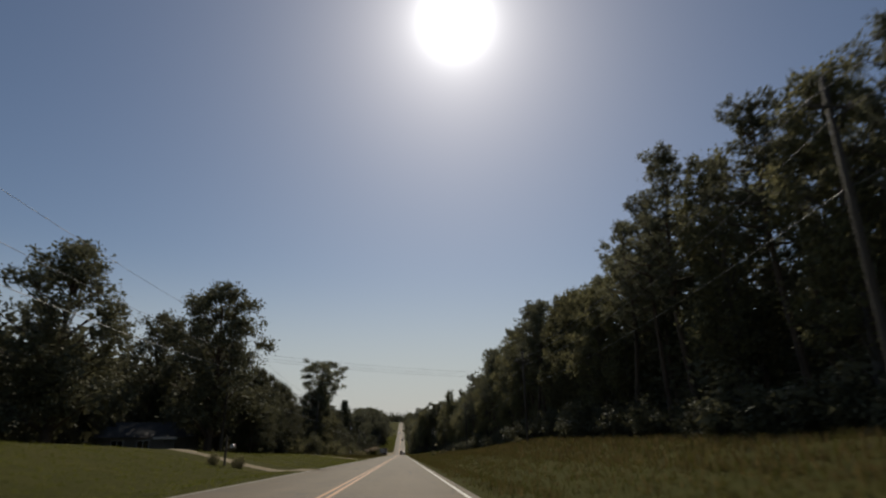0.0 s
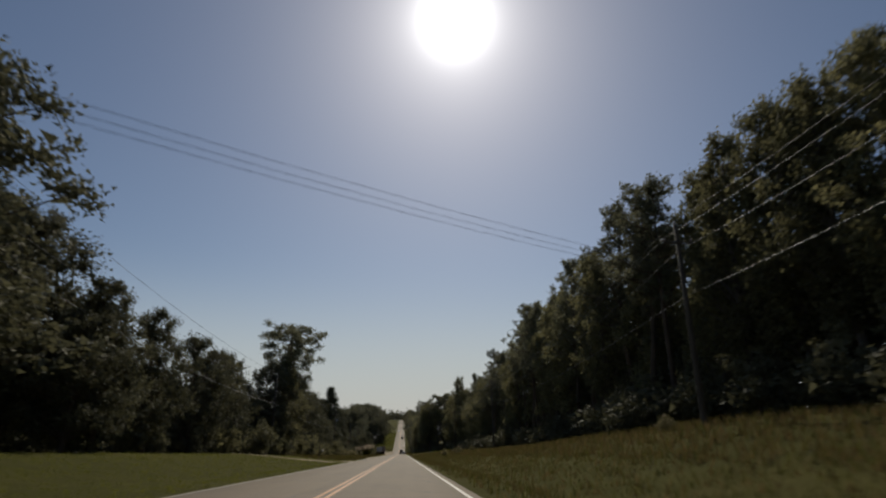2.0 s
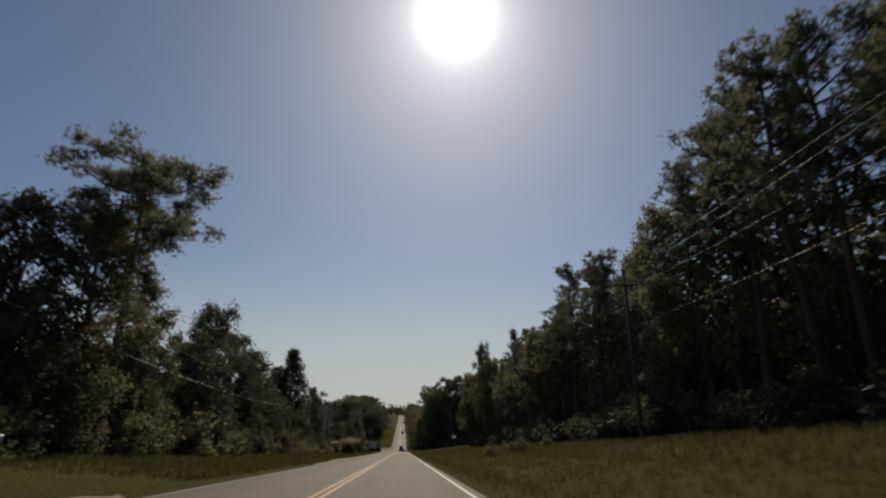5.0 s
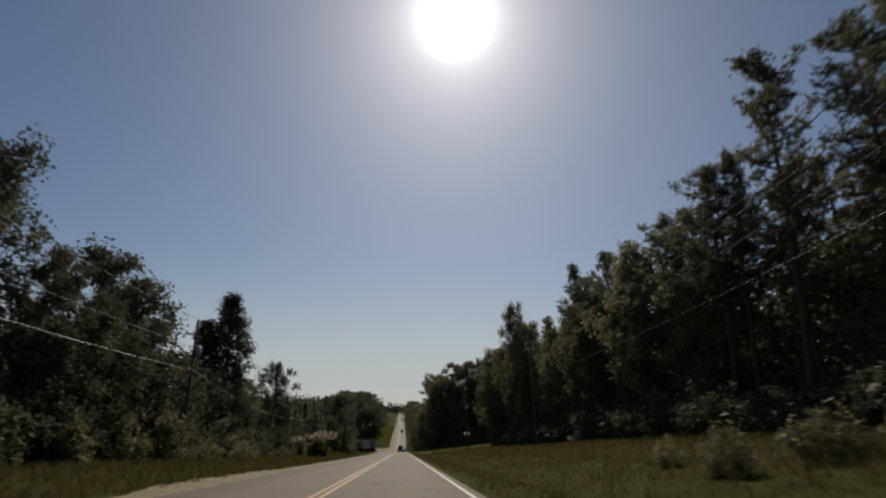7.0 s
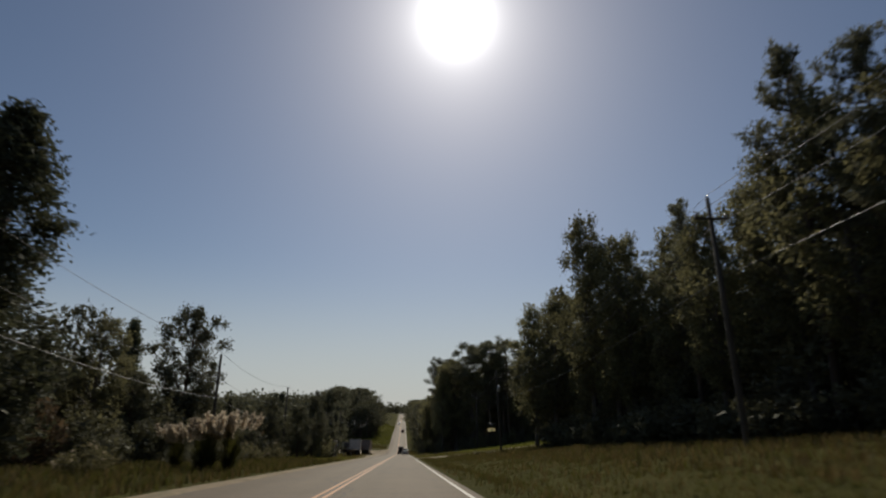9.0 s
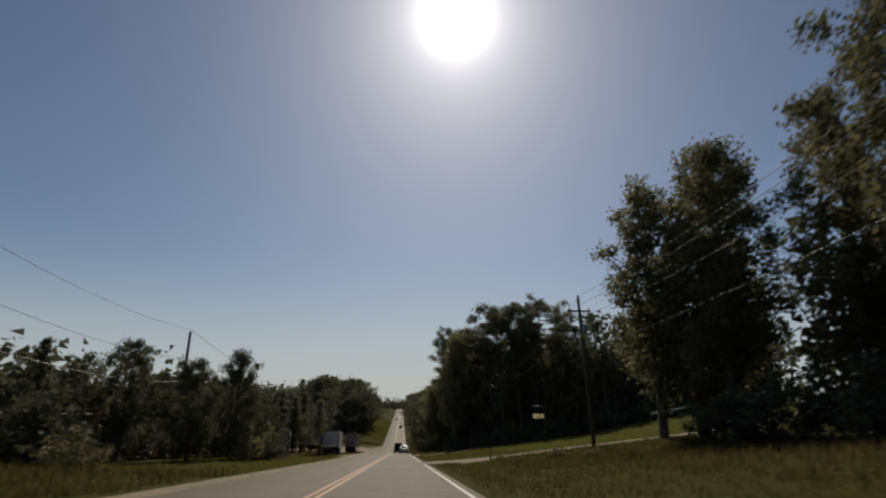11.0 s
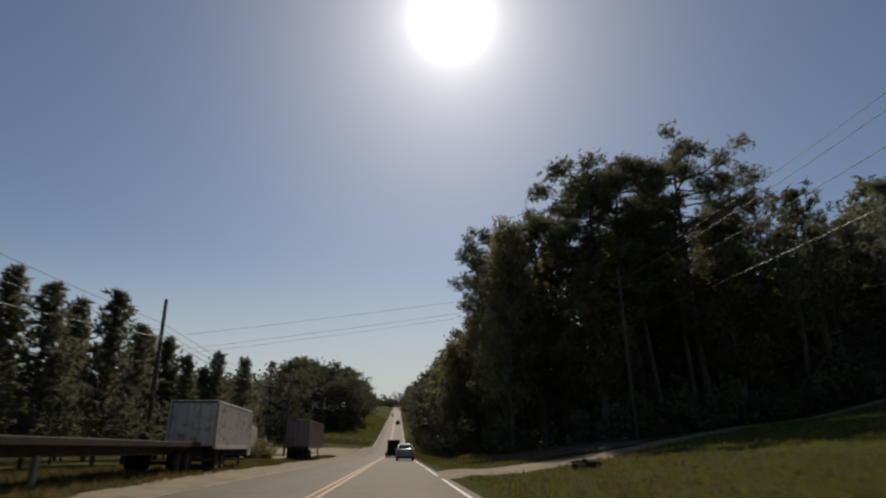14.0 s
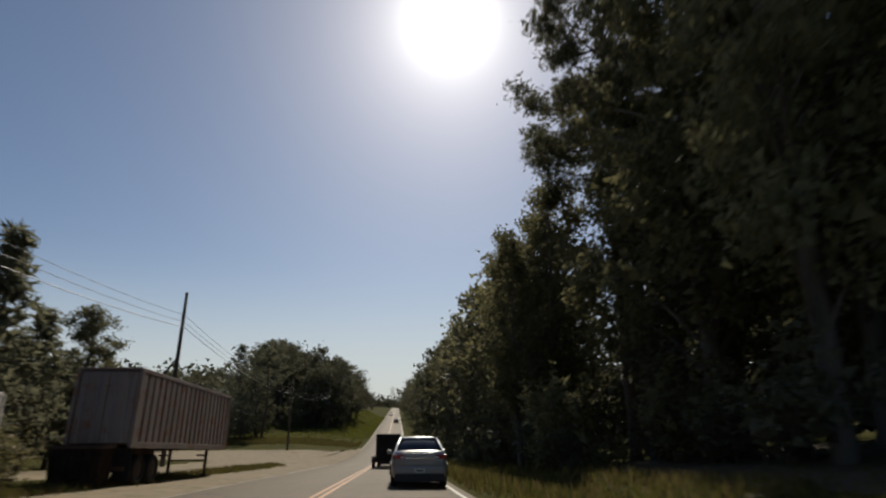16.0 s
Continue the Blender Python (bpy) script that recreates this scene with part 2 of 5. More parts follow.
def steps(*runs):
    out = []
    for a, b, s in runs:
        out += list(np.arange(a, b, s))
    return [float(v) for v in out] + [float(runs[-1][1])]


gx = steps((-2600, -200, 300), (-200, -60, 20), (-60, -24, 4), (-24, -8, 1.2), (-8, -5.3, 0.6), (-5.3, -4.4, 0.3), (-4.4, 4.0, 2.1), (4.0, 4.9, 0.3),
           (4.9, 8, 0.6), (8, 26, 1.2), (26, 62, 4), (62, 200, 20), (200, 2600, 300))
gy = steps((-120, -10, 8), (-10, 350, 1.2), (350, 520, 4), (520, 1200, 12), (1200, 3800, 130))
ground = tagged(sheet("ground", gx, gy, gz, GROUND), "rough grass verge, mown lawn and dry field", "ground", kind="structure")

ry = steps((-60, 360, 3), (360, 600, 5), (600, 1100, 10))


def strip(name, x0, x1, lift, mat, y0=-60.0, y1=1100.0, cut=None):
    """A long flat piece that follows the road."""
    ys = [y for y in ry if y0 <= y <= y1]
    n = cut or 2
    return sheet(name, [x0 + (x1 - x0) * i / (n - 1) for i in range(n)], ys, lambda x, y: road_z(y) + lift - 0.012 * abs(x), mat)


road = tagged(sheet("road", [-4.30, -4.22, -2, 0, 2, 3.9, 3.98], ry,
                    lambda x, y: road_z(y) + (-0.012 * abs(x) if -4.25 < x < 3.95 else -0.14), ASPHALT),
              "worn grey two-lane asphalt road, straight and falling", "road", kind="structure")
for x0, x1, mat, what in ((-0.17, -0.06, YELLOW, "faded double yellow centre line"), (0.06, 0.17, YELLOW, "faded double yellow centre line"),
                          (-4.12, -4.00, WORN_LINE, "worn white edge line"), (3.55, 3.66, WHITE_LINE, "worn white edge line")):
    tagged(strip("road_line", x0, x1, 0.006, mat), what, "road marking", kind="structure")



# ---- plants ----
def leaf_mesh(name, centres, size, mats, rng, long=1.0, up=0.0):
    """Many small pointed leaves, one blade each, turned at random about the given places."""
    n = len(centres)
    a = rng.normal(size=(n, 3))
    a[:, 2] = a[:, 2] * 0.8 + up
    a /= np.linalg.norm(a, axis=1, keepdims=True)
    b = np.cross(a, rng.normal(size=(n, 3)))
    b /= np.linalg.norm(b, axis=1, keepdims=True) + 1e-9
    s = np.reshape(size, (-1, 1)) * rng.uniform(0.6, 1.4, size=(n, 1))
    v = np.stack((centres - b * s * 0.5, centres + b * s * 0.5, centres + a * s * long), 1).reshape(-1, 3)
    me = bpy.data.meshes.new(name)
    me.vertices.add(3 * n)
    me.vertices.foreach_set("co", v.astype(np.float32).ravel())
    me.loops.add(3 * n)
    me.loops.foreach_set("vertex_index", np.arange(3 * n, dtype=np.int32))
    me.polygons.add(n)
    me.polygons.foreach_set("loop_start", np.arange(0, 3 * n, 3, dtype=np.int32))
    for m in mats:
        me.materials.append(m)
    me.update(calc_edges=True)
    return me


def tube(verts, faces, path, radii, sides=6):
    """Adds a tapered round limb along a path of points."""
    base = len(verts)
    for i, (p, r) in enumerate(zip(path, radii)):
        p = Vector(p)
        d = (Vector(path[min(i + 1, len(path) - 1)]) - Vector(path[max(i - 1, 0)])).normalized()
        u = d.cross(Vector((0.31, 0.95, 0.05))).normalized()
        w = d.cross(u)
        for k in range(sides):
            a = 2 * math.pi * k / sides
            verts.append(tuple(p + (u * math.cos(a) + w * math.sin(a)) * r))
    for i in range(len(path) - 1):
        for k in range(sides):
            a, b = base + i * sides + k, base + i * sides + (k + 1) % sides
            faces.append((a, b, b + sides, a + sides))
    faces.append(tuple(base + (len(path) - 1) * sides + k for k in range(sides)))
    return verts, faces


def part(name, me, parent, label=""):
    ob = new(name, me)
    ob.parent = parent
    if label:
        tagged(ob, label)
    return ob


def shell(rng, n):
    d = rng.normal(size=(n, 3))
    return d / np.linalg.norm(d, axis=1, keepdims=True)


def sprigs(rng, centre, radius, count, leaves, spread, flat=0.8):
    """Leaf places in small sprigs over a rounded mass, most of them near its outside."""
    d = shell(rng, count) * (radius * rng.uniform(0.35, 1.15, (count, 1)))
    heads = np.asarray(centre) + d * (1, 1, flat)
    return np.repeat(heads, leaves, 0) + rng.normal(size=(count * leaves, 3)) * spread


def grow(kind, seed, fine):
    """Trunk and crown meshes of one plant, standing at the origin."""
    rng = np.random.default_rng(seed)
    verts, faces, pts, filler = [], [], [], []
    bark, leaf, size, long, up = BARK, LEAF_OAK, 0.235, 1.3, 0.0
    lean = rng.normal(size=2) * 0.02
    few = 1.0 if fine else 0.30  # share of the leaves that a far plant needs
    grown = 1.0 if fine else 1.6  # and how much larger they are
    if kind in ("pine", "old_pine"):
        old = kind == "old_pine"
        tall, leaf, size, long, up = 20.0, LEAF_PINE, 0.06 if old else 0.075, 3.6, 0.5
        bow = rng.uniform(0.05, 0.25)
        axis = lambda z: np.array((lean[0] * z + bow * math.sin(z * 0.35 + seed), lean[1] * z + bow * math.cos(z * 0.3), z))
        tube(verts, faces, [axis(z) for z in np.linspace(-0.6, tall - 0.6, 9)], np.linspace(0.27, 0.05, 9), 7)
        low = rng.uniform(0.56, 0.64) * tall if old else rng.uniform(0.34, 0.5) * tall
        boughs = 26 if old else 38
        for k in range(boughs):
            f = (k + rng.random()) / boughs
            z = low + (tall - 0.5 - low) * f
            if old:
                reach = (1.4 + 2.7 * math.sin(math.pi * (0.25 + 0.62 * f))) * rng.uniform(0.65, 1.05)
            else:
                reach = (0.6 + 2.9 * math.sin(math.pi * min(1, 0.3 + 0.68 * f)) ** 0.9) * rng.uniform(0.35, 1.2)
            a = k * 2.4 + rng.normal() * 0.5
            foot = axis(z - 0.4)
            tip = foot + np.array((math.cos(a) * reach, math.sin(a) * reach, (0.24 if old else 0.35 + 0.25 * f) * reach))
            knee = (foot + tip) / 2 + np.array((0, 0, -0.12 * reach))
            if fine or k % 3 == 0:
                tube(verts, faces, [foot, knee, tip], (0.075, 0.05, 0.015), 4)
            balls = (0.5, 0.72, 0.9, 1.05) if old else (0.3, 0.52, 0.75, 0.95)
            for t in balls:
                c = foot + (tip - foot) * t + rng.normal(size=3) * (0.3 if old else 0.2)
                tufts = int((42 if old else 9) * (1 if fine else 0.45))
                heads = c + shell(rng, tufts) * rng.uniform(0.2, 1.0, (tufts, 1)) * ((0.80, 0.80, 0.64) if old else (0.55, 0.55, 0.42))
                pts.append(np.repeat(heads, (8 if not old else 9) if fine else 4, 0) + rng.normal(size=(len(heads) * ((8 if not old else 9) if fine else 4), 3)) * 0.05)
                core = (16 if old else 4) if fine else 3
                filler.append(c + rng.normal(size=(core, 3)) * ((0.42, 0.42, 0.30) if old else (0.30, 0.30, 0.2)))
        heads = axis(tall - 0.9) + rng.normal(size=(26, 3)) * (0.28, 0.28, 0.3)
        pts.append(np.repeat(heads, 9 if fine else 5, 0))
        for k in range(6):
            z = rng.uniform(0.15, 0.45) * tall
            a = rng.random() * 6.28
            tube(verts, faces, [axis(z), axis(z) + (math.cos(a) * 1.4, math.sin(a) * 1.4, 0.15)], (0.04, 0.01), 4)
        grown = 1.0 if fine else 1.8
    elif kind in ("oak", "sweetgum"):
        tall = 16.0 if kind == "oak" else 20.0
        leaf = LEAF_OAK if kind == "oak" else LEAF_LIGHT
        bark = BARK if kind == "oak" else PALE_BARK
        size = 0.195 if fine else 0.235
        wide = 5.6 if kind == "oak" else 3.7
        low = 0.16 if kind == "oak" else 0.22
        bow = rng.uniform(0.05, 0.2)
        tube(verts, faces, [(lean[0] * z + bow * math.sin(z * 0.5 + seed), lean[1] * z, z) for z in np.linspace(-0.6, tall * 0.85, 8)], np.linspace(0.36, 0.07, 8), 8)
        lobes = 58
        for k in range(lobes):
            f = (k + 0.5) / lobes
            z = tall * (low + (0.95 - low) * f)
            belly = math.sin(math.pi * min(0.95, 0.2 + 0.72 * f)) ** 0.75
            reach = wide * belly * rng.uniform(0.12, 1.0) ** 0.75 * (1 + 0.2 * math.sin(3 * k * 2.4 + seed))
            a = k * 2.4 + rng.normal() * 0.4
            c = np.array((lean[0] * z + math.cos(a) * reach, lean[1] * z + math.sin(a) * reach, z))
            foot = np.array((lean[0] * z * 0.7, lean[1] * z * 0.7, max(1.2, z - 0.6 * reach - 0.8)))
            if fine or k % 3 == 0:
                tube(verts, faces, [foot, (foot + c) / 2 + (0, 0, 0.25), c], (0.12 * (1.1 - f), 0.06, 0.015), 4)
            r = rng.uniform(0.7, 1.45) * (1.2 if kind == "oak" else 1.0) * (1.05 - 0.35 * f)
            pts.append(sprigs(rng, c, r, max(4, int((13 if fine else 8) * r)), max(4, int((17 if fine else 15) * few)), 0.28 * (1 if fine else 1.25)))
            core = int(((16 if kind == "oak" else 9) if fine else 5) * r)
            filler.append(c * (0.86, 0.86, 1.0) + shell(rng, core) * (r * rng.uniform(0.1, 0.75, (core, 1))))
        pts.append(sprigs(rng, (lean[0] * tall, lean[1] * tall, tall * 0.95), 0.7, 7, max(4, int(17 * few)), 0.25))
    elif kind == "cedar":
        tall, leaf, size, long, up = 14.0, LEAF_CEDAR, 0.11, 1.8, 0.3
        tube(verts, faces, [(0, 0, -0.5), (0.05, 0, 5), (0, 0.05, 13.2)], (0.25, 0.16, 0.03), 7)
        for k in range(60):
            f = (k + 0.5) / 60
            z = 0.7 + (tall - 1.2) * f
            reach = 2.3 * (1 - f) ** 0.7 * (0.45 + 0.55 * min(1, f * 5)) * rng.uniform(0.5, 1.1)
            a = k * 2.4 + rng.normal() * 0.3
            c = np.array((math.cos(a) * reach, math.sin(a) * reach, z))
            tube(verts, faces, [(0, 0, z - 0.4), tuple(c)], (0.05, 0.015), 4)
            filler.append(c * (0.7, 0.7, 1.0) + rng.normal(size=(20, 3)) * 0.3 * (1.2 - 0.6 * f))
            pts.append(sprigs(rng, c, 0.6 * (1.2 - 0.6 * f), 9, int(28 * few) + 2, 0.19, 1.3))
    elif kind == "young_pine":
        tall, leaf, size, long, up = 7.0, LEAF_PINE, 0.09, 2.8, 0.6
        tube(verts, faces, [(0, 0, -0.4), (0.03, 0, 3.5), (0, 0, 6.9)], (0.09, 0.06, 0.015), 5)
        for k in range(40):
            f = (k + 0.5) / 40
            z = 0.5 + (tall - 0.7) * f
            reach = 1.6 * (1 - f) ** 0.8 * rng.uniform(0.6, 1.15) + 0.08
            a = k * 2.4 + rng.normal() * 0.4
            tip = np.array((math.cos(a) * reach, math.sin(a) * reach, z + 0.5 * reach))
            tube(verts, faces, [(0, 0, z), tuple(tip)], (0.025, 0.008), 4)
            t = rng.uniform(0.15, 1.05, (15, 1))
            heads = np.array((0, 0, z)) + (tip - (0, 0, z)) * t + rng.normal(size=(15, 3)) * 0.15
            filler.append(np.array((0, 0, z)) + (tip - (0, 0, z)) * rng.uniform(0.1, 0.7, (7, 1)) + rng.normal(size=(7, 3)) * 0.12)
            pts.append(np.repeat(heads, 6 if fine else 4, 0))
    else:
        leaf = {"shrub": LEAF_OAK, "thicket": LEAF_LIGHT, "rust_shrub": LEAF_RUST}[kind]
        size, long = 0.125, 1.4
        for k in range(15):
            a, reach = rng.random() * 6.28, rng.uniform(0.1, 1.6)
            c = np.array((math.cos(a) * reach, math.sin(a) * reach, rng.uniform(0.3, 3.0) * (1.1 - 0.35 * reach / 1.7)))
            if k == 0:
                tube(verts, faces, [(0, 0, -0.3), (0.05, 0, 0.8), (0.0, 0.06, 1.9)], (0.07, 0.045, 0.02), 5)
            pts.append(sprigs(rng, c, rng.uniform(0.45, 0.85), 8 if fine else 6, 12 if fine else 6, 0.15, 1.0))
            filler.append(c + rng.normal(size=(14 if fine else 5, 3)) * 0.32)
            if kind == "thicket":
                d = shell(rng, 1)[0] * (0.5, 0.5, 0.3) + (0, 0, 0.75)
                pts.append(np.repeat(c + d * np.linspace(0.3, 1.3, 6)[:, None], 4, 0) + rng.normal(size=(24, 3)) * 0.07)
    p = np.concatenate(pts)
    sizes = np.full(len(p), size * grown)
    if filler:  # large leaves deep in the crown, which close it
        q = np.concatenate(filler)
        p, sizes = np.concatenate((p, q)), np.concatenate((sizes, np.full(len(q), size * grown * ((2.2 if fine else 1.4) if long < 1.5 else 1.25))))
    p[:, 2] = np.maximum(p[:, 2], 0.03)
    return mesh_of("trunk", verts, faces, (bark,), True), leaf_mesh("crown", p, sizes, (leaf,), rng, long, up)


PLANTS = {
    "pine": ("pine_tree", "tall loblolly pine with a bare trunk and clumped dark crown", "tree"),
    "old_pine": ("old_pine_tree", "old pine with a bare trunk and broad spreading crown", "tree"),
    "oak": ("oak_tree", "broad oak tree with a dense dark green crown", "tree"),
    "sweetgum": ("sweetgum_tree", "tall roadside hardwood with a full green crown", "tree"),
    "cedar": ("cedar_tree", "narrow pointed dark cedar tree", "tree"),
    "young_pine": ("young_pine", "slender young pine with upswept branches", "tree"),
    "shrub": ("shrub", "dense dark green shrub at the edge of the woods", "shrub"),
    "thicket": ("thicket", "tangled light green thicket of brush", "shrub"),
    "rust_shrub": ("rust_shrub", "brushy shrub with rust-brown turning leaves", "shrub"),
}
_grown, _first = {}, {}


def plant(kind, x, y, height, variant=0, wide=1.0, turn=0.0, group="", far=False):
    """A plant of that height in metres with its foot on the ground."""
    fine = not far and y < 372 and (-21.5 < x < 24.6 or (y > 330 and 0 < x < 34) or kind == "old_pine" or (kind == "oak" and height > 15)) and not (kind in ("shrub", "thicket", "oak") and x > 22.3)
    key = (kind, variant, fine)
    natural = {"pine": 20.5, "old_pine": 20.0, "oak": 16.3, "sweetgum": 20.3, "cedar": 13.6, "young_pine": 7.2, "shrub": 3.6, "thicket": 3.6, "rust_shrub": 3.6}[kind]
    s = height / natural
    m = Matrix.LocRotScale((x, y, gz(x, y)), Euler((0, 0, turn)), (s * wide, s * wide, s))
    if key not in _first:
        name, label, category = PLANTS[kind]
        trunk, crown = grow(kind, 17 * variant + 101 * len(kind) + 3, fine)
        ob = tagged(new(name), label, category, group or (name.replace("_", " ") + " row"))
        part("trunk" if category == "tree" else "stem", trunk, ob)
        part("crown" if category == "tree" else "foliage", crown, ob)
        _first[key] = ob
        ob.matrix_basis = m
        return ob
    src = _first[key]
    keep = src.matrix_basis.copy()
    src.scale = (1, 1, 1)
    ob = copy_thing(src, m)
    src.matrix_basis = keep
    return ob


rnd = random.Random(7)


def row(x0, x1, y0, y1, gap, kinds, low, high, wide=(0.85, 1.15), far=False):
    """Trees along the road, unevenly set."""
    y = y0
    while y < y1:
        kind = rnd.choice(kinds)
        plant(kind, rnd.uniform(x0, x1), y + rnd.uniform(-0.3, 0.3) * gap, rnd.uniform(low, high), rnd.randrange(3), rnd.uniform(*wide), rnd.random() * 6.28, far=far)
        y += gap * rnd.uniform(0.75, 1.25)


WOOD = ("pine", "pine", "sweetgum", "pine", "pine")
# right of the road, before the field
# (metres along the road, height of the tree's top over the road)
PINE_TOPS = ((-3, 21), (6, 20), (20, 20.4), (29, 22.5), (41, 25.7), (44.5, 22.6), (50.3, 23.2), (86, 24.2), (89.5, 25.0), (96, 26.2), (104, 24.1), (108, 24.3), (111, 25.3), (118, 22.6), (125, 24.1), (129, 24.0),
             (132, 24.6), (137, 25.4), (141, 25.2), (144, 23.6), (161.5, 21.8), (166, 21.0), (169, 22.4), (174.3, 24.2), (180, 20.6), (182.6, 21.4), (189, 20.0), (203, 22.0), (209, 20.8), (214.6, 23.8), (228, 20.0))
GUM_TOPS = ((1, 20), (12, 20), (24.5, 21.0), (35, 21.5), (55, 20.5), (59, 19.0), (63.4, 19.7), (67.3, 20.6), (71.3, 21.6), (76, 22.4), (81, 21.8), (92, 22.0), (100, 22.0), (114, 21.5), (122, 21.5), (148, 21.0), (153, 19.6), (157, 19.2),
            (186, 19.5), (195, 20.0), (199, 19.0), (206, 19.0), (212, 19.6), (217, 19.0), (220.5, 18.3), (224, 17.4), (232, 19.4), (239, 21.6), (243, 22.5), (254, 20))
for kind, tops_ in (("pine", PINE_TOPS), ("sweetgum", GUM_TOPS)):
    for y, top in tops_:
        x = rnd.uniform(22.6, 24.4)
        plant(kind, x, y, top + road_z(y) - gz(x, y), rnd.randrange(3), rnd.uniform(0.85, 1.1) if kind == "pine" else rnd.uniform(0.75, 1.0), rnd.random() * 6.28)
row(25.0, 27.0, -6, 150, 6.0, WOOD, 18.5, 20.5)
row(25.0, 27.0, 152, 258, 6.0, WOOD, 15.5, 17.5)
plant("sweetgum", 21.6, 246.5, 25.6, 1, 0.7, 1.0)
row(28, 33, -8, 150, 7.5, WOOD, 19, 21.5, far=True)
row(28, 33, 150, 258, 7.5, WOOD, 15.5, 18, far=True)
row(20.3, 22.0, -4, 268, 2.5, ("shrub",), 2.6, 4.2, (1.0, 1.3))
row(24.8, 27, -4, 262, 4.8, ("oak",), 6.0, 10, (1.0, 1.3), far=True)
for kind, x, y, h, w in (("sweetgum", 21.5, 262, 20, 1.0), ("sweetgum", 20.8, 270, 20.5, 1.0), ("oak", 22.6, 268, 16.5, 0.9), ("sweetgum", 24.5, 267, 21.5, 1.1), ("oak", 24, 270, 15, 1.0)):
    plant(kind, x, y, h, rnd.randrange(3), w, rnd.random() * 6)
# behind the field
for i in range(15):
    plant(rnd.choice(WOOD), 20 + i * 4.2 + rnd.uniform(-1, 1), 339 + rnd.uniform(-2, 3), rnd.uniform(17, 22), rnd.randrange(3), 1.1, rnd.random() * 6)
    plant(rnd.choice(WOOD), 18 + i * 4.2 + rnd.uniform(-1, 1), 348 + rnd.uniform(-2, 3), rnd.uniform(18, 23), rnd.randrange(3), 1.1, rnd.random() * 6)
    plant("oak", 20 + i * 4.2 + rnd.uniform(-1, 1), 343, rnd.uniform(8, 11), rnd.randrange(3), 1.2, rnd.random() * 6)
    for j in range(2):
        plant(rnd.choice(("shrub", "thicket")), 17 + (2 * i + j) * 2.1, 336.5 + rnd.uniform(-1, 1), rnd.uniform(2.6, 4.4), rnd.randrange(3), 1.1, rnd.random() * 6)
for kind, x, y, h, w in (("old_pine", 20.6, 342, 27.4, 1.25), ("old_pine", 24.5, 343, 27.0, 1.2), ("old_pine", 29.5, 340, 27.0, 1.2), ("old_pine", 13.3, 358, 26.5, 0.92), ("sweetgum", 13.5, 356, 19.5, 1.0), ("pine", 20, 350, 23, 1.1), ("pine", 26, 351, 24, 1.1), ("pine", 32, 352, 24, 1.1), ("sweetgum", 23, 347, 21, 1.1), ("sweetgum", 28, 347, 21, 1.1), ("sweetgum", 34, 347, 21, 1.1), ("old_pine", 17, 365, 26, 1.1), ("sweetgum", 12.9, 349.5, 24.0, 0.95), ("sweetgum", 16.0, 346, 24.5, 1.0), ("sweetgum", 9.0, 364, 14.5, 0.7),
                         ("sweetgum", 12.0, 367, 19.5, 1.0), ("oak", 18, 347, 13, 1.0), ("oak", 16, 353, 14, 1.0)):
    plant(kind, x, y, h, rnd.randrange(3), w, rnd.random() * 6)
for kind, x, y, top, w in (("sweetgum", 62, 353, 17.0, 1.0), ("sweetgum", 52, 354.5, 13.4, 1.0), ("pine", 44.2, 350.3, 13.0, 1.1), ("sweetgum", 12.3, 343.2, 6.4, 0.75), ("pine", 36.5, 346, 10.0, 1.0), ("sweetgum", 57, 350, 12.5, 1.0), ("sweetgum", 70, 354, 14, 1.0)):
    plant(kind, x, y, top - gz(x, y), rnd.randrange(3), w, rnd.random() * 6)
# right of the road, beyond the field
row(11.0, 12.6, 370, 520, 4.6, ("sweetgum", "oak", "pine", "sweetgum"), 17, 21.5)
row(17, 22, 362, 520, 5.6, WOOD, 18, 23)
row(10.6, 13.4, 343, 354, 1.8, ("shrub", "thicket"), 2.2, 3.6)
row(8.9, 10.4, 354, 520, 2.3, ("shrub", "thicket"), 2.4, 4.2)
row(13, 16, 372, 480, 3.6, ("oak",), 6.0, 10.0, far=True)
row(10, 15, 525, 1000, 9.0, ("sweetgum", "oak", "pine"), 14, 20, (1.1, 1.5))
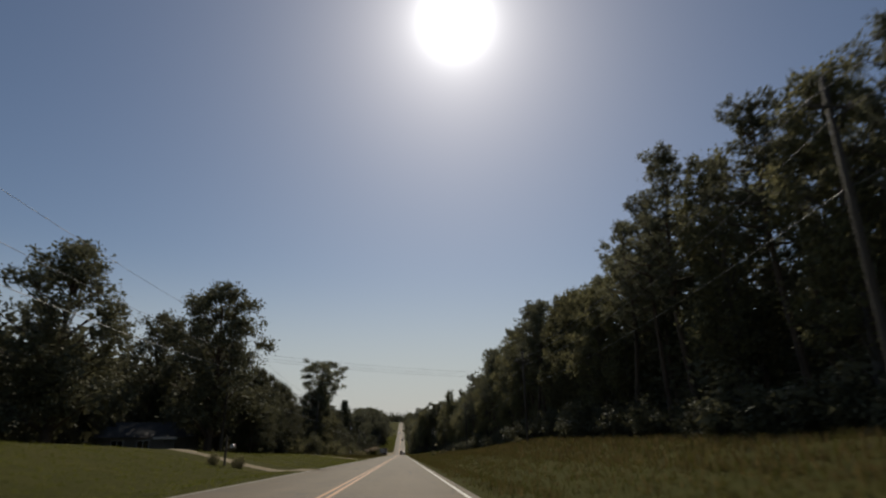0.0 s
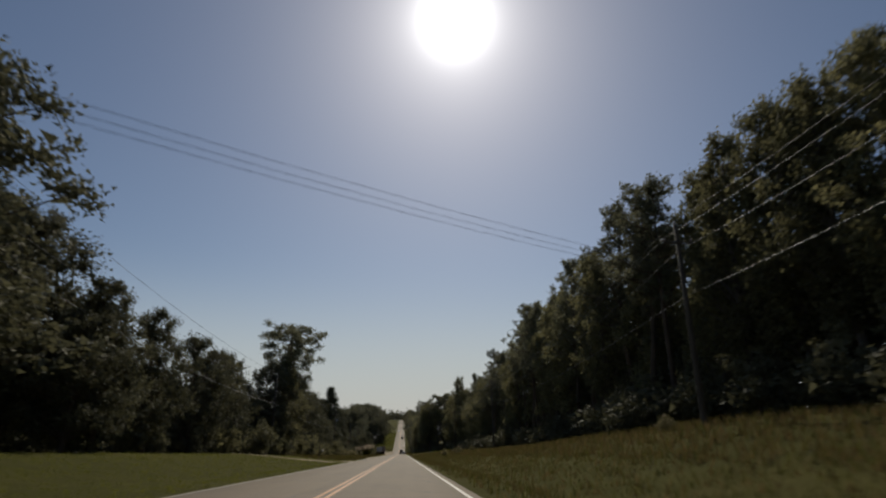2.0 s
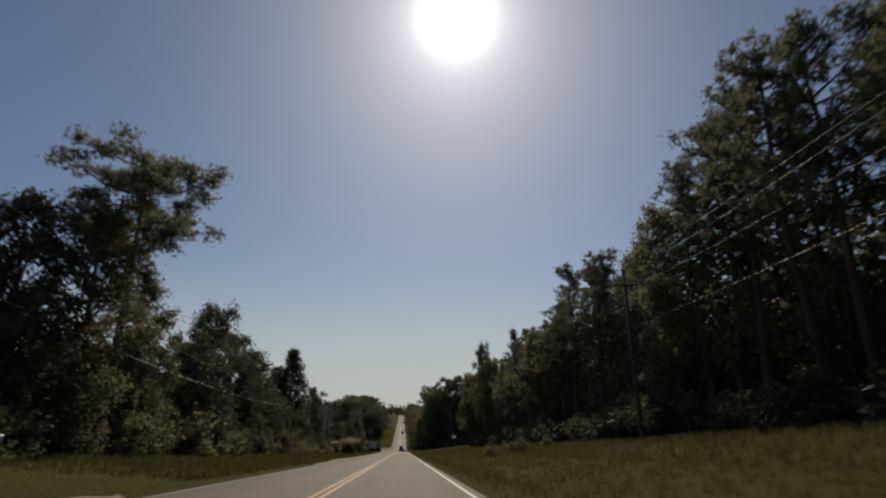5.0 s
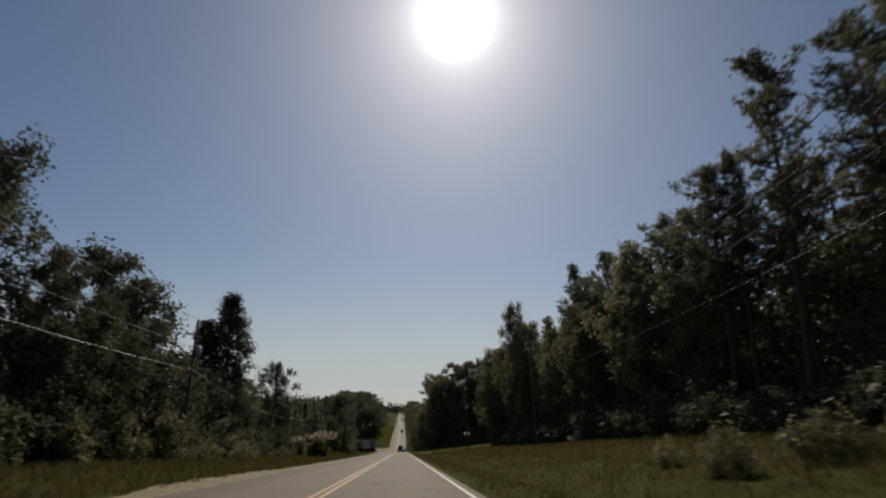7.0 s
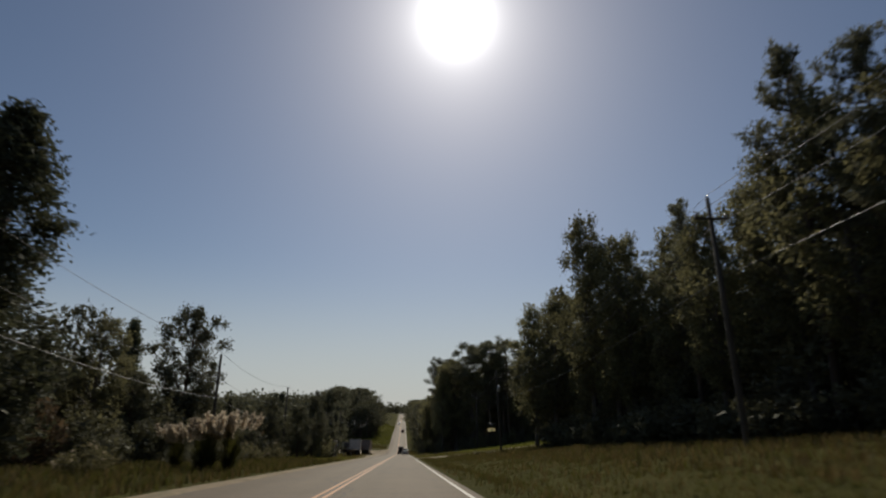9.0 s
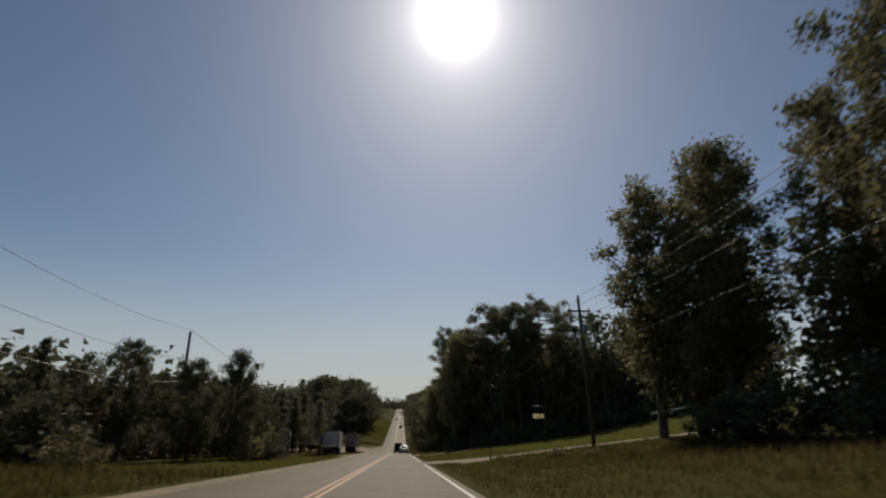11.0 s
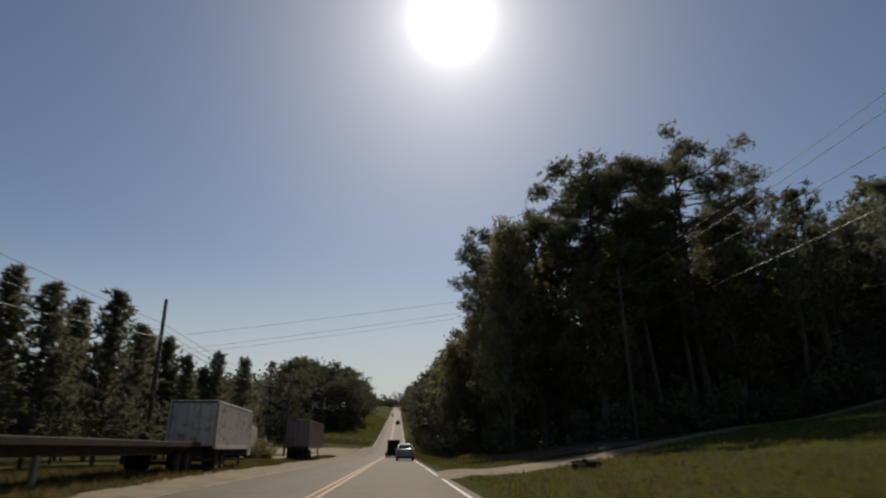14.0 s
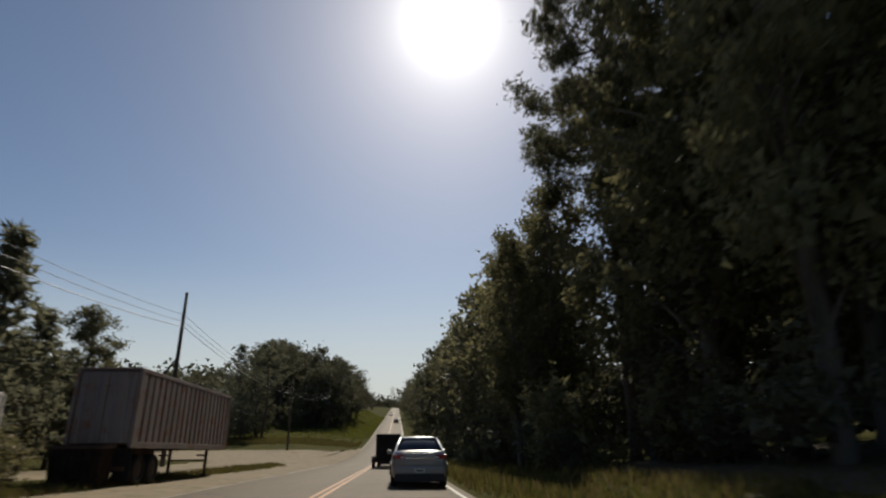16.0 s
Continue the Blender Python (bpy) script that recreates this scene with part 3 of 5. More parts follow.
# left of the road
for kind, x, y, h, w in (("oak", -30.8, 57, 20.6, 1.12), ("oak", -36, 46, 15, 1.0), ("oak", -19.6, 68, 19.8, 1.06), ("oak", -27, 83, 18.5, 1.0), ("oak", -22.0, 79, 15.5, 1.05), ("oak", -33, 84, 20, 1.0), ("oak", -34, 64, 12, 1.0), ("oak", -17.5, 78, 8.5, 1.0), ("oak", -30, 86, 12, 1.0),
                         ("oak", -19.5, 82, 10.5, 1.0), ("sweetgum", -24, 86, 12, 1.2), ("oak", -18, 82, 11.5, 0.9), ("oak", -18.5, 91, 11.8, 0.9), ("oak", -19.5, 104, 12.0, 0.9), ("oak", -20.5, 113, 12.2, 0.85), ("oak", -23.5, 123, 12.2, 0.9), ("oak", -28, 142, 17.0, 0.9), ("oak", -34, 92, 14, 1.0),
                         ("old_pine", -18.3, 146, 22.7, 1.25), ("oak", -19, 136, 14.5, 1.0), ("sweetgum", -17.6, 141, 16.5, 1.15), ("sweetgum", -18.8, 151, 15.5, 1.1), ("sweetgum", -24, 128, 14, 1.0),
                         ("oak", -22.4, 178, 18.9, 0.80), ("oak", -19.0, 181, 13.0, 0.75), ("oak", -20, 166, 13, 1.0), ("oak", -25.5, 200, 19.5, 1.08), ("oak", -21.5, 196, 15.5, 0.9), ("cedar", -19.4, 217, 18.8, 1.45), ("cedar", -21.8, 216, 15.4, 1.4), ("cedar", -23.0, 217, 12.0, 1.3),
                         ("oak", -19, 186, 11.5, 0.9), ("oak", -20.2, 247.5, 15.6, 0.82), ("oak", -25.5, 237, 13.0, 0.85), ("oak", -27.5, 228, 12.5, 0.9), ("young_pine", -31.6, 351.4, 16.4, 0.75), ("young_pine", -34.3, 356, 16.8, 0.75), ("young_pine", -33, 340, 13.8, 0.8), ("young_pine", -35.5, 330, 12.8, 0.8), ("cedar", -27, 250, 14, 0.9), ("cedar", -29, 254, 15, 0.8), ("sweetgum", -21, 232, 11, 1.2),
                         ("oak", -11.6, 277.5, 8.9, 0.75), ("oak", -12.4, 270, 7.0, 0.9), ("oak", -11.2, 281.4, 5.8, 0.95), ("oak", -14.8, 284, 7.0, 0.9), ("oak", -14.8, 290, 6.6, 0.9), ("oak", -15.2, 297, 6.4, 0.9), ("oak", -14.9, 303, 7.0, 0.9), ("shrub", -9.2, 280.6, 2.7, 0.9), ("shrub", -9.0, 278.4, 2.3, 0.9), ("thicket", -10.2, 280, 3.4, 0.9), ("thicket", -10.0, 276, 3.0, 1.0), ("thicket", -10.0, 284, 2.2, 1.0), ("oak", -16, 268, 8.0, 0.9),
                         ("young_pine", -13.2, 321, 9.2, 1.1), ("young_pine", -14.4, 327, 8.6, 1.2), ("young_pine", -13.6, 316, 8.2, 1.2), ("young_pine", -15.4, 356, 10.9, 1.1), ("young_pine", -17.8, 354, 11.3, 1.1),
                         ("sweetgum", -19, 371, 11, 1.3), ("young_pine", -17, 362, 8.5, 1.2), ("young_pine", -18.5, 352, 9.3, 1.2), ("young_pine", -20, 346, 11.3, 1.2), ("young_pine", -22.5, 347, 11.8, 1.2)):
    plant(kind, x, y, h, rnd.randrange(3), w, rnd.random() * 6)
row(-19.5, -17.5, 79, 112, 2.4, ("shrub", "shrub", "thicket"), 2.0, 3.6)
row(-17.5, -15.0, 112, 210, 2.4, ("shrub", "shrub", "thicket"), 2.4, 4.2)
row(-22, -18, 108, 214, 4.4, ("oak",), 6.5, 10.5, far=True)
row(-28, -22, 84, 108, 3.4, ("shrub", "shrub", "oak"), 3.0, 4.6)
row(-36, -33, 46, 84, 3.4, ("shrub", "shrub", "oak"), 3.0, 4.6)
row(-42, -34, 118, 255, 5.5, ("oak", "sweetgum", "oak"), 10, 14)
row(-42, -34, 258, 328, 5.5, ("oak", "sweetgum", "oak"), 6.5, 8.5)
row(-19, -15.5, 212, 316, 2.6, ("shrub", "shrub", "shrub", "thicket", "shrub", "rust_shrub"), 2.6, 5.0)
row(-26, -18, 222, 316, 3.4, ("young_pine", "oak", "young_pine"), 6.0, 8.5)
row(-30, -15, 300, 346, 1.5, ("young_pine", "young_pine", "young_pine", "sweetgum"), 6.0, 9.0)
row(-36, -20, 366, 382, 2.4, ("young_pine", "young_pine", "sweetgum", "oak"), 5.5, 8.0)
row(-27, -17, 349, 372, 2.6, ("oak", "young_pine", "oak"), 6.5, 8.5)
row(-44, -30, 384, 436, 2.4, ("young_pine", "oak", "oak"), 5.0, 7.5)
row(-44, -28, 440, 496, 3.0, ("young_pine", "oak", "oak"), 6.0, 8.5, (1.1, 1.5))
row(-17, -12, 498, 560, 6.0, ("oak", "pine", "oak"), 15, 18, (0.9, 1.2))
row(-25, -18, 497, 530, 5.0, ("oak", "pine", "oak"), 16, 20, (0.9, 1.2))
row(-30, -13, 494, 500, 0.8, ("shrub", "thicket"), 3.5, 5.0)
plant("old_pine", -31, 500, 24, 1, 1.1, 0.5)
plant("old_pine", -26.2, 458, 19.2, 2, 1.1, 2.5)
plant("oak", -28.5, 462, 14, 2, 1.1, 2.5)
row(-46, -34, 500, 720, 5.0, ("pine", "oak", "pine"), 22, 27, (1.2, 1.6))
row(-36, -22, 515, 700, 5.0, ("pine", "oak", "pine"), 20, 26, (1.2, 1.6))
row(-34, -24, 720, 1000, 9.0, ("oak", "sweetgum"), 10, 16, (1.2, 1.6))


def woods(name, x0, x1, y0, y1, low, high, n, size, mat, label):
    """A deep stand of trees too far in to tell apart: leaf clumps with an uneven top."""
    rng = np.random.default_rng(len(name) + int(abs(x0) + y1))
    clumps = n // 10
    cx, cy = rng.uniform(x0, x1, clumps), rng.uniform(y0, y1, clumps)
    top = np.array([low + (high - low) * (0.5 + 0.5 * noise.noise((a * 0.09, b * 0.06, 4.0))) * (0.7 + 0.6 * noise.cell((a * 0.2, b * 0.2, 1.0))) for a, b in zip(cx, cy)])
    foot = np.array([gz(a, b) for a, b in zip(cx, cy)])
    cz = foot + top * rng.random(clumps) ** 0.8
    c = np.stack((cx, cy, cz), 1)
    p = np.repeat(c, 10, 0) + rng.normal(size=(clumps * 10, 3)) * size * 1.1
    return tagged(new(name, leaf_mesh(name, p, size, (mat,), rng, 1.3)), label, "woods", kind="stuff")


woods("deep_woods", 27.5, 44, -20, 264, 9, 18, 90000, 0.72, LEAF_OAK, "deep shaded pine and hardwood stand beside the road")
woods("deep_woods", 27, 84, 345, 385, 12, 20, 34000, 1.0, LEAF_OAK, "deep shaded stand behind the field")
woods("deep_woods", 21, 42, 400, 620, 9, 18, 30000, 1.0, LEAF_OAK, "deep shaded stand beside the rising road")
woods("deep_woods", -40, -23, 86, 330, 5, 10, 56000, 0.55, LEAF_OAK, "deep shaded brush and hardwoods behind the verge")
woods("distant_woods", -66, -41, 10, 250, 11, 18, 60000, 1.1, LEAF_OAK, "distant low tree line behind the houses")
woods("distant_woods", -75, -44, 250, 560, 7, 11, 40000, 1.1, LEAF_OAK, "distant low tree line behind the yard")
woods("distant_woods", -140, -60, 560, 760, 12, 24, 20000, 1.6, LEAF_OAK, "distant tree line on the far rise")
woods("distant_woods", -420, 420, 1080, 1180, 8, 16, 26000, 2.6, LEAF_OAK, "hazy tree line along the hilltop")
woods("distant_woods", 14, 200, 620, 1080, 8, 17, 26000, 2.0, LEAF_OAK, "distant tree line beside the climbing road")


# ---- drives and bare ground ----
def patch(name, path, widths, mat, label, lift=0.045, kind="structure"):
    """Bare ground with a ragged edge along a path of (x, y)."""
    pts = [Vector((*p, 0)) for p in path]
    line, ws = [], []
    for i in range(len(pts) - 1):
        k = max(2, int((pts[i + 1] - pts[i]).length / 0.8))
        for j in range(k):
            f = j / k
            line.append(pts[i].lerp(pts[i + 1], f))
            ws.append(widths[i] * (1 - f) + widths[i + 1] * f)
    line.append(pts[-1])
    ws.append(widths[-1])
    verts, faces, across = [], [], 7
    for i, (p, w) in enumerate(zip(line, ws)):
        d = (line[min(i + 1, len(line) - 1)] - line[max(i - 1, 0)]).normalized()
        s = Vector((d.y, -d.x, 0))
        wl_, wr_ = [w / 2 * (1 + 0.22 * noise.noise((p.x * 0.7 + q, p.y * 0.7, q))) for q in (0.0, 9.0)]
        for j in range(across):
            f = j / (across - 1)
            q = p + s * (-wl_ + (wl_ + wr_) * f)
            verts.append((q.x, q.y, gz(q.x, q.y) + lift * (1 - abs(2 * f - 1) ** 6)))
    for i in range(len(line) - 1):
        for j in range(across - 1):
            a = i * across + j
            faces.append((a, a + 1, a + across + 1, a + across))
    return tagged(new(name, mesh_of(name, verts, faces, (mat,), True)), label, "driveway", kind=kind)


patch("driveway", [(-3.7, 41.5), (-9, 43), (-15, 48), (-22, 59), (-34, 66)], (4.6, 2.3, 2.2, 2.4, 3.0), SAND, "pale sandy driveway across the lawn")
patch("driveway", [(-3.7, 118), (-7.3, 115.8), (-9.2, 114.2), (-11.6, 112.5), (-15, 111), (-24, 109)], (5.5, 2.6, 2.0, 1.9, 1.9, 2.0), SAND, "pale sandy driveway beside dark shrubs")
patch("driveway", [(3.7, 272), (9, 273.5), (18, 275.5), (34, 279), (60, 283)], (9.0, 4.6, 4.0, 4.0, 4.0), SAND, "pale gravel driveway climbing beside the field")
WOOD_DRIVE = ((3.7, 316.6), (6.5, 316.4), (9.2, 317.2), (13.2, 319.6), (19.5, 325.0), (26, 330.5), (36, 333), (52, 334))
patch("driveway", WOOD_DRIVE, (9, 6.0, 4.4, 2.8, 2.6, 2.6, 2.4, 2.4), SAND, "pale gravel driveway along the edge of the woods")
patch("leaf_litter", [(13.0, 324.5), (13.5, 330), (13.8, 338), (14, 346), (14, 356)], (7, 11.5, 12.5, 12.5, 11), LITTER, "brown leaf litter on shaded ground under the trees")
patch("dirt_shoulder", [(-4.3, 148), (-4.4, 162), (-5.2, 170), (-4.4, 180), (-4.35, 240), (-4.4, 300), (-5.4, 308), (-5.8, 322), (-5.6, 334), (-6.0, 346), (-5.8, 362), (-5.9, 376), (-6.4, 388)],
      (0.7, 1.0, 3.0, 1.0, 0.9, 1.1, 3.2, 3.8, 3.4, 4.2, 4.0, 4.0, 5.0), SAND, "bare sandy shoulder beside the asphalt")
patch("dirt_yard", [(-11, 386), (-11.5, 374), (-12.5, 362), (-14.5, 352)], (9, 6, 5.5, 5), SAND, "bare dirt yard where trailers are parked")
patch("side_road", [(-3.9, 408), (-8, 408), (-14, 409), (-24, 412), (-44, 418)], (58, 50, 42, 30, 18), SAND, "wide pale dirt mouth of a side road")



# ---- grass ----
def blades(name, n, place, tall, wide, mats, label, seed):
    """Upright blades of grass, each one thin and leaning."""
    rng = np.random.default_rng(seed)
    p = place(rng, n)
    z = np.array([gz(a, b) for a, b in p])
    n = len(p)
    base = np.column_stack((p, z - 0.03))
    h = tall * rng.uniform(0.45, 1.25, (n, 1))
    a = rng.random(n) * 2 * math.pi
    side = np.column_stack((np.cos(a), np.sin(a), np.zeros(n))) * wide * rng.uniform(0.6, 1.4, (n, 1)) * 0.5
    bend = np.column_stack((rng.normal(size=n), rng.normal(size=n), np.zeros(n))) * h * 0.22
    up = np.array((0, 0, 1.0)) * h
    v = np.stack((base - side, base + side, base + up + bend), 1).reshape(-1, 3)
    me = bpy.data.meshes.new(name)
    me.vertices.add(3 * n)
    me.vertices.foreach_set("co", v.astype(np.float32).ravel())
    me.loops.add(3 * n)
    me.loops.foreach_set("vertex_index", np.arange(3 * n, dtype=np.int32))
    me.polygons.add(n)
    me.polygons.foreach_set("loop_start", np.arange(0, 3 * n, 3, dtype=np.int32))
    for m in mats:
        me.materials.append(m)
    if len(mats) > 1:
        me.polygons.foreach_set("material_index", (rng.random(n) < 0.4).astype(np.int32))
    me.update(calc_edges=True)
    return tagged(new(name, me), label, "grass", kind="stuff")


def band(x0, x1, y0, y1, lump=0.6, keep=None):
    """Places scattered in clumps over a stretch of ground."""
    def place(rng, n):
        c = np.column_stack((rng.uniform(x0, x1, n // 6 + 1), rng.uniform(y0, y1, n // 6 + 1)))
        p = np.repeat(c, 6, 0)[:n] + rng.normal(size=(n, 2)) * lump * 0.35
        return p[((p[:, 0] > 4.05) | (p[:, 0] < -4.40)) & ((np.ones(len(p), bool)) if keep is None else keep(p))]
    return place


blades("dry_grass", 60000, band(11, 21, -5, 262), 0.44, 0.05, (STRAW, BLADE), "tall dry brown grass on the bank", 1)
blades("rough_grass", 60000, band(4.3, 12, -5, 266, 0.4), 0.25, 0.04, (BLADE, STRAW), "short green roadside grass", 2)
wood_y = lambda x: np.interp(x, [p[0] for p in WOOD_DRIVE], [p[1] for p in WOOD_DRIVE])
wood_w = lambda x: np.interp(x, (3.7, 6.5, 9.2, 13.2, 26), (5.4, 3.7, 2.6, 1.9, 2.0))
off_drive = lambda p: ~((p[:, 1] > 267) & (p[:, 1] < 278)) & (np.abs(p[:, 1] - wood_y(p[:, 0])) > wood_w(p[:, 0]))
blades("rough_grass", 9000, band(8, 22, 257, 270, 0.4), 0.35, 0.045, (BLADE, STRAW), "rough roadside grass", 12)
blades("field_grass", 60000, band(13, 62, 278, 332, 0.5, lambda p: p[:, 1] < wood_y(p[:, 0]) - 1.8), 0.17, 0.06, (LAWN,), "mown olive-green field grass", 9)
blades("rough_grass", 34000, band(4.3, 13, 262, 345, 0.4, off_drive), 0.18, 0.045, (LAWN, STRAW), "short green roadside grass", 3)
blades("rough_grass", 26000, band(4.2, 9.5, 340, 420, 0.4), 0.35, 0.05, (BLADE, STRAW), "short green roadside grass", 4)
off_lawn = lambda p: ~((p[:, 1] > 38) & (p[:, 1] < 48)) & (np.abs(p[:, 1] - np.interp(p[:, 0], (-24, -15, -11.6, -7.3, -3.7), (109, 111, 112.5, 115.8, 118))) > 1.9)
blades("lawn_grass", 40000, band(-16, -4.1, 2, 128, 0.4, off_lawn), 0.12, 0.04, (LAWN,), "mown green lawn grass", 5)
blades("weedy_grass", 34000, band(-15.5, -5.0, 127, 256, 0.5), 0.42, 0.05, (BLADE, STRAW), "rough weedy grass and brush on the verge", 6)
blades("verge_grass", 24000, band(-14.5, -5.0, 256, 304, 0.5), 0.16, 0.05, (LAWN, STRAW), "short patchy grass on the verge", 16)
blades("weedy_grass", 16000, band(-13, -6.2, 300, 350, 0.5, lambda p: p[:, 0] < -6.6 - 0.02 * (p[:, 1] - 300)), 0.26, 0.05, (STRAW, BLADE), "rough weedy grass round the parked trailers", 7)
blades("weedy_grass", 12000, band(-40, -5, 458, 520, 0.6), 0.4, 0.12, (LAWN, BLADE), "rough grass on the far slope", 13)
blades("slope_grass", 16000, band(-16, -4.6, 470, 660, 0.6), 0.3, 0.2, (LAWN,), "bright green grass beside the climbing road", 17)
blades("weedy_grass", 9000, band(-9.2, -7.3, 333, 384, 0.4), 0.28, 0.04, (STRAW, LAWN), "dry grass strip on sandy ground", 14)
blades("weedy_grass", 14000, band(-40, -5.2, 441, 457, 0.5), 0.5, 0.08, (BLADE, STRAW), "rough grass strip beside the side road", 8)


def weed_clump(x, y, height, variant, wide=1.0, turn=0.0):
    """A mound of weeds: many thin stems spread over the ground, small leaves along them, pale seed heads on top."""
    rng = np.random.default_rng(50 + variant)
    verts, faces, pts, heads = [], [], [], []
    for k in range(64):
        a, r = rng.random() * 6.28, math.sqrt(rng.random())
        foot = np.array((math.cos(a) * r * 0.75, math.sin(a) * r * 0.75, -0.08))
        tip = np.array((math.cos(a) * r * 1.25 + rng.normal() * 0.12, math.sin(a) * r * 1.25 + rng.normal() * 0.12, 1.95 * (1 - 0.62 * r * r) * rng.uniform(0.7, 1.12)))
        mid = (foot + tip) / 2 + (0, 0, 0.12)
        tube(verts, faces, [tuple(foot), tuple(mid), tuple(tip)], (0.010, 0.008, 0.003), 3)
        for f in np.linspace(0.06, 1.0, 13):
            pts.append(foot + (tip - foot) * f + (0, 0, 0.24 * f * (1 - f)) + rng.normal(size=(3, 3)) * 0.085)
        if k % 3 == 0:
            heads.append(tip + rng.normal(size=(7, 3)) * 0.04)
    ob = tagged(new("weed_clump"), "tall leafy weed clump with pale seed heads on the grassy verge", "weeds", "weed clumps on the verge")
    part("stem", mesh_of("stem", verts, faces, (BLADE,)), ob)
    p = np.concatenate(pts)
    p[:, 2] = np.maximum(p[:, 2], 0.02)
    part("foliage", leaf_mesh("foliage", p, 0.07, (LEAF_WEED,), rng, 2.0, 0.3), ob)
    part("seed_head", leaf_mesh("seed_head", np.concatenate(heads), 0.05, (PLUME,), rng, 1.3, 0.3), ob, "pale dry seed heads")
    s = height / 2.0
    ob.matrix_basis = Matrix.LocRotScale((x, y, gz(x, y)), Euler((0, 0, turn)), (s * wide, s * wide, s))
    return ob


for i, (x, y, h, w) in enumerate(((10.3, 161, 1.3, 0.95), (13.0, 160.8, 1.5, 1.25), (15.8, 161.4, 1.2, 0.9), (11.0, 166, 1.0, 0.9), (9.0, 265, 0.5, 1.8), (11.5, 264.5, 0.6, 1.8), (13.0, 262, 0.6, 1.8),
                                  (16.4, 74, 0.9, 1.1), (-11.0, 196, 1.6, 1.2), (-12.4, 190, 1.8, 1.3), (-13.0, 206, 1.8, 1.3),
                                  (-11.5, 214, 1.5, 1.3), (-13.2, 247, 1.8, 1.3), (-12.4, 256, 1.7, 1.4), (-14.5, 240, 2.0, 1.4), (-10.9, 347.5, 1.8, 1.3), (-11.7, 350.5, 2.3, 1.3),
                                  (13.2, 341, 1.2, 1.4), (10.8, 338, 1.0, 1.5))):
    weed_clump(x, y, h, i % 5, w, i * 1.3)


def pampas(x, y, height, variant):
    """A fountain of long thin leaves with pale feathery plumes standing over it."""
    rng = np.random.default_rng(80 + variant)
    verts, faces = [], []
    for k in range(420):
        a, r = rng.random() * 6.28, rng.uniform(0.2, 1.0)
        out = Vector((math.cos(a), math.sin(a), 0))
        side = Vector((-out.y, out.x, 0)) * 0.018
        pts = [out * (0.25 * rng.random())] + [out * (r * 1.5 * f ** 1.5 + 0.15) + Vector((0, 0, 2.2 * (1.1 - 0.6 * r) * (f - 0.45 * f ** 3 * r) * 1.2)) for f in (0.4, 0.75, 1.0)]
        b = len(verts)
        for q, w in zip(pts, (1, 1.1, 0.8, 0.2)):
            verts += [tuple(q - side * w), tuple(q + side * w)]
        faces += [(b + 2 * j, b + 2 * j + 1, b + 2 * j + 3, b + 2 * j + 2) for j in range(3)]
    ob = tagged(new("pampas_grass"), "pampas grass clump with pale feathery plumes", "ornamental grass", "pampas grass clumps")
    part("foliage", mesh_of("foliage", verts, faces, (BLADE,)), ob)
    for k in range(17):
        a, lean = rng.random() * 6.28, rng.uniform(0.05, 0.55)
        d = Vector((math.cos(a) * lean, math.sin(a) * lean, 1)).normalized()
        top = rng.uniform(2.5, 3.4) * (1 + 0.2 * lean)
        sv, sf = tube([], [], [(0, 0, 0), tuple(d * top * 0.75)], (0.012, 0.008), 4)
        stalk = part("stalk", mesh_of("stalk", sv, sf, (STRAW,)), ob)
        f = rng.random(150)
        p = np.array(d)[None, :] * (top * (0.74 + 0.26 * f))[:, None] + rng.normal(size=(150, 3)) * (0.085 * np.sin(np.pi * np.clip(f * 0.9 + 0.1, 0, 1)) + 0.02)[:, None]
        part("plume", leaf_mesh("plume", p, 0.09, (PLUME,), rng, 2.2), stalk)
    s = height / 3.3
    ob.matrix_basis = Matrix.LocRotScale((x, y, gz(x, y)), None, (s, s, s))
    return ob


for i, (x, y, h) in enumerate(((-8.0, 222.6, 3.1), (-8.7, 221.0, 2.9), (-9.5, 222.2, 2.8), (-10.9, 222.4, 2.5))):
    pampas(x, y, h, i)


# ---- built things ----
WOOD_POLE = two_scale("weathered_pole_wood", (0.050, 0.040, 0.032), (0.115, 0.095, 0.075), 1.2, 18.0, 0.9, bump=0.5, stretch=(1, 1, 0.1))
STEEL = two_scale("galvanised_steel", (0.30, 0.30, 0.30), (0.45, 0.45, 0.44), 1.0, 12.0, 0.45, 0.8, 0.1)
WIRE = plain("wire_metal", (0.12, 0.12, 0.12), 0.6, 0.0, 0.2)
CABLE = plain("cable_jacket", (0.10, 0.10, 0.10), 0.5, 0.0, 0.33)
CERAMIC = plain("insulator_ceramic", (0.20, 0.16, 0.14), 0.3)
BLACK = plain("black_rubber", (0.022, 0.022, 0.022), 0.8, 0.0, 0.2)
DARK_STEEL = two_scale("rusty_dark_steel", (0.035, 0.028, 0.024), (0.10, 0.065, 0.045), 2.0, 20.0, 0.8, 0.2, 0.3)
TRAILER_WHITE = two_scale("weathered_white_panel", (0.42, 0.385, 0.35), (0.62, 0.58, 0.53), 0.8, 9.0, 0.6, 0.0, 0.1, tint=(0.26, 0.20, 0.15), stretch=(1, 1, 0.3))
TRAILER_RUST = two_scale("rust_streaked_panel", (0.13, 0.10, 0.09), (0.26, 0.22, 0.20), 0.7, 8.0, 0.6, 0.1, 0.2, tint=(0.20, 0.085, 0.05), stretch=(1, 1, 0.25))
# trailer skins, darker than the ribs set over them
DARK_SKIN = two_scale("dark_skin_panel", (0.07, 0.062, 0.054), (0.17, 0.155, 0.14), 0.8, 9.0, 0.7)
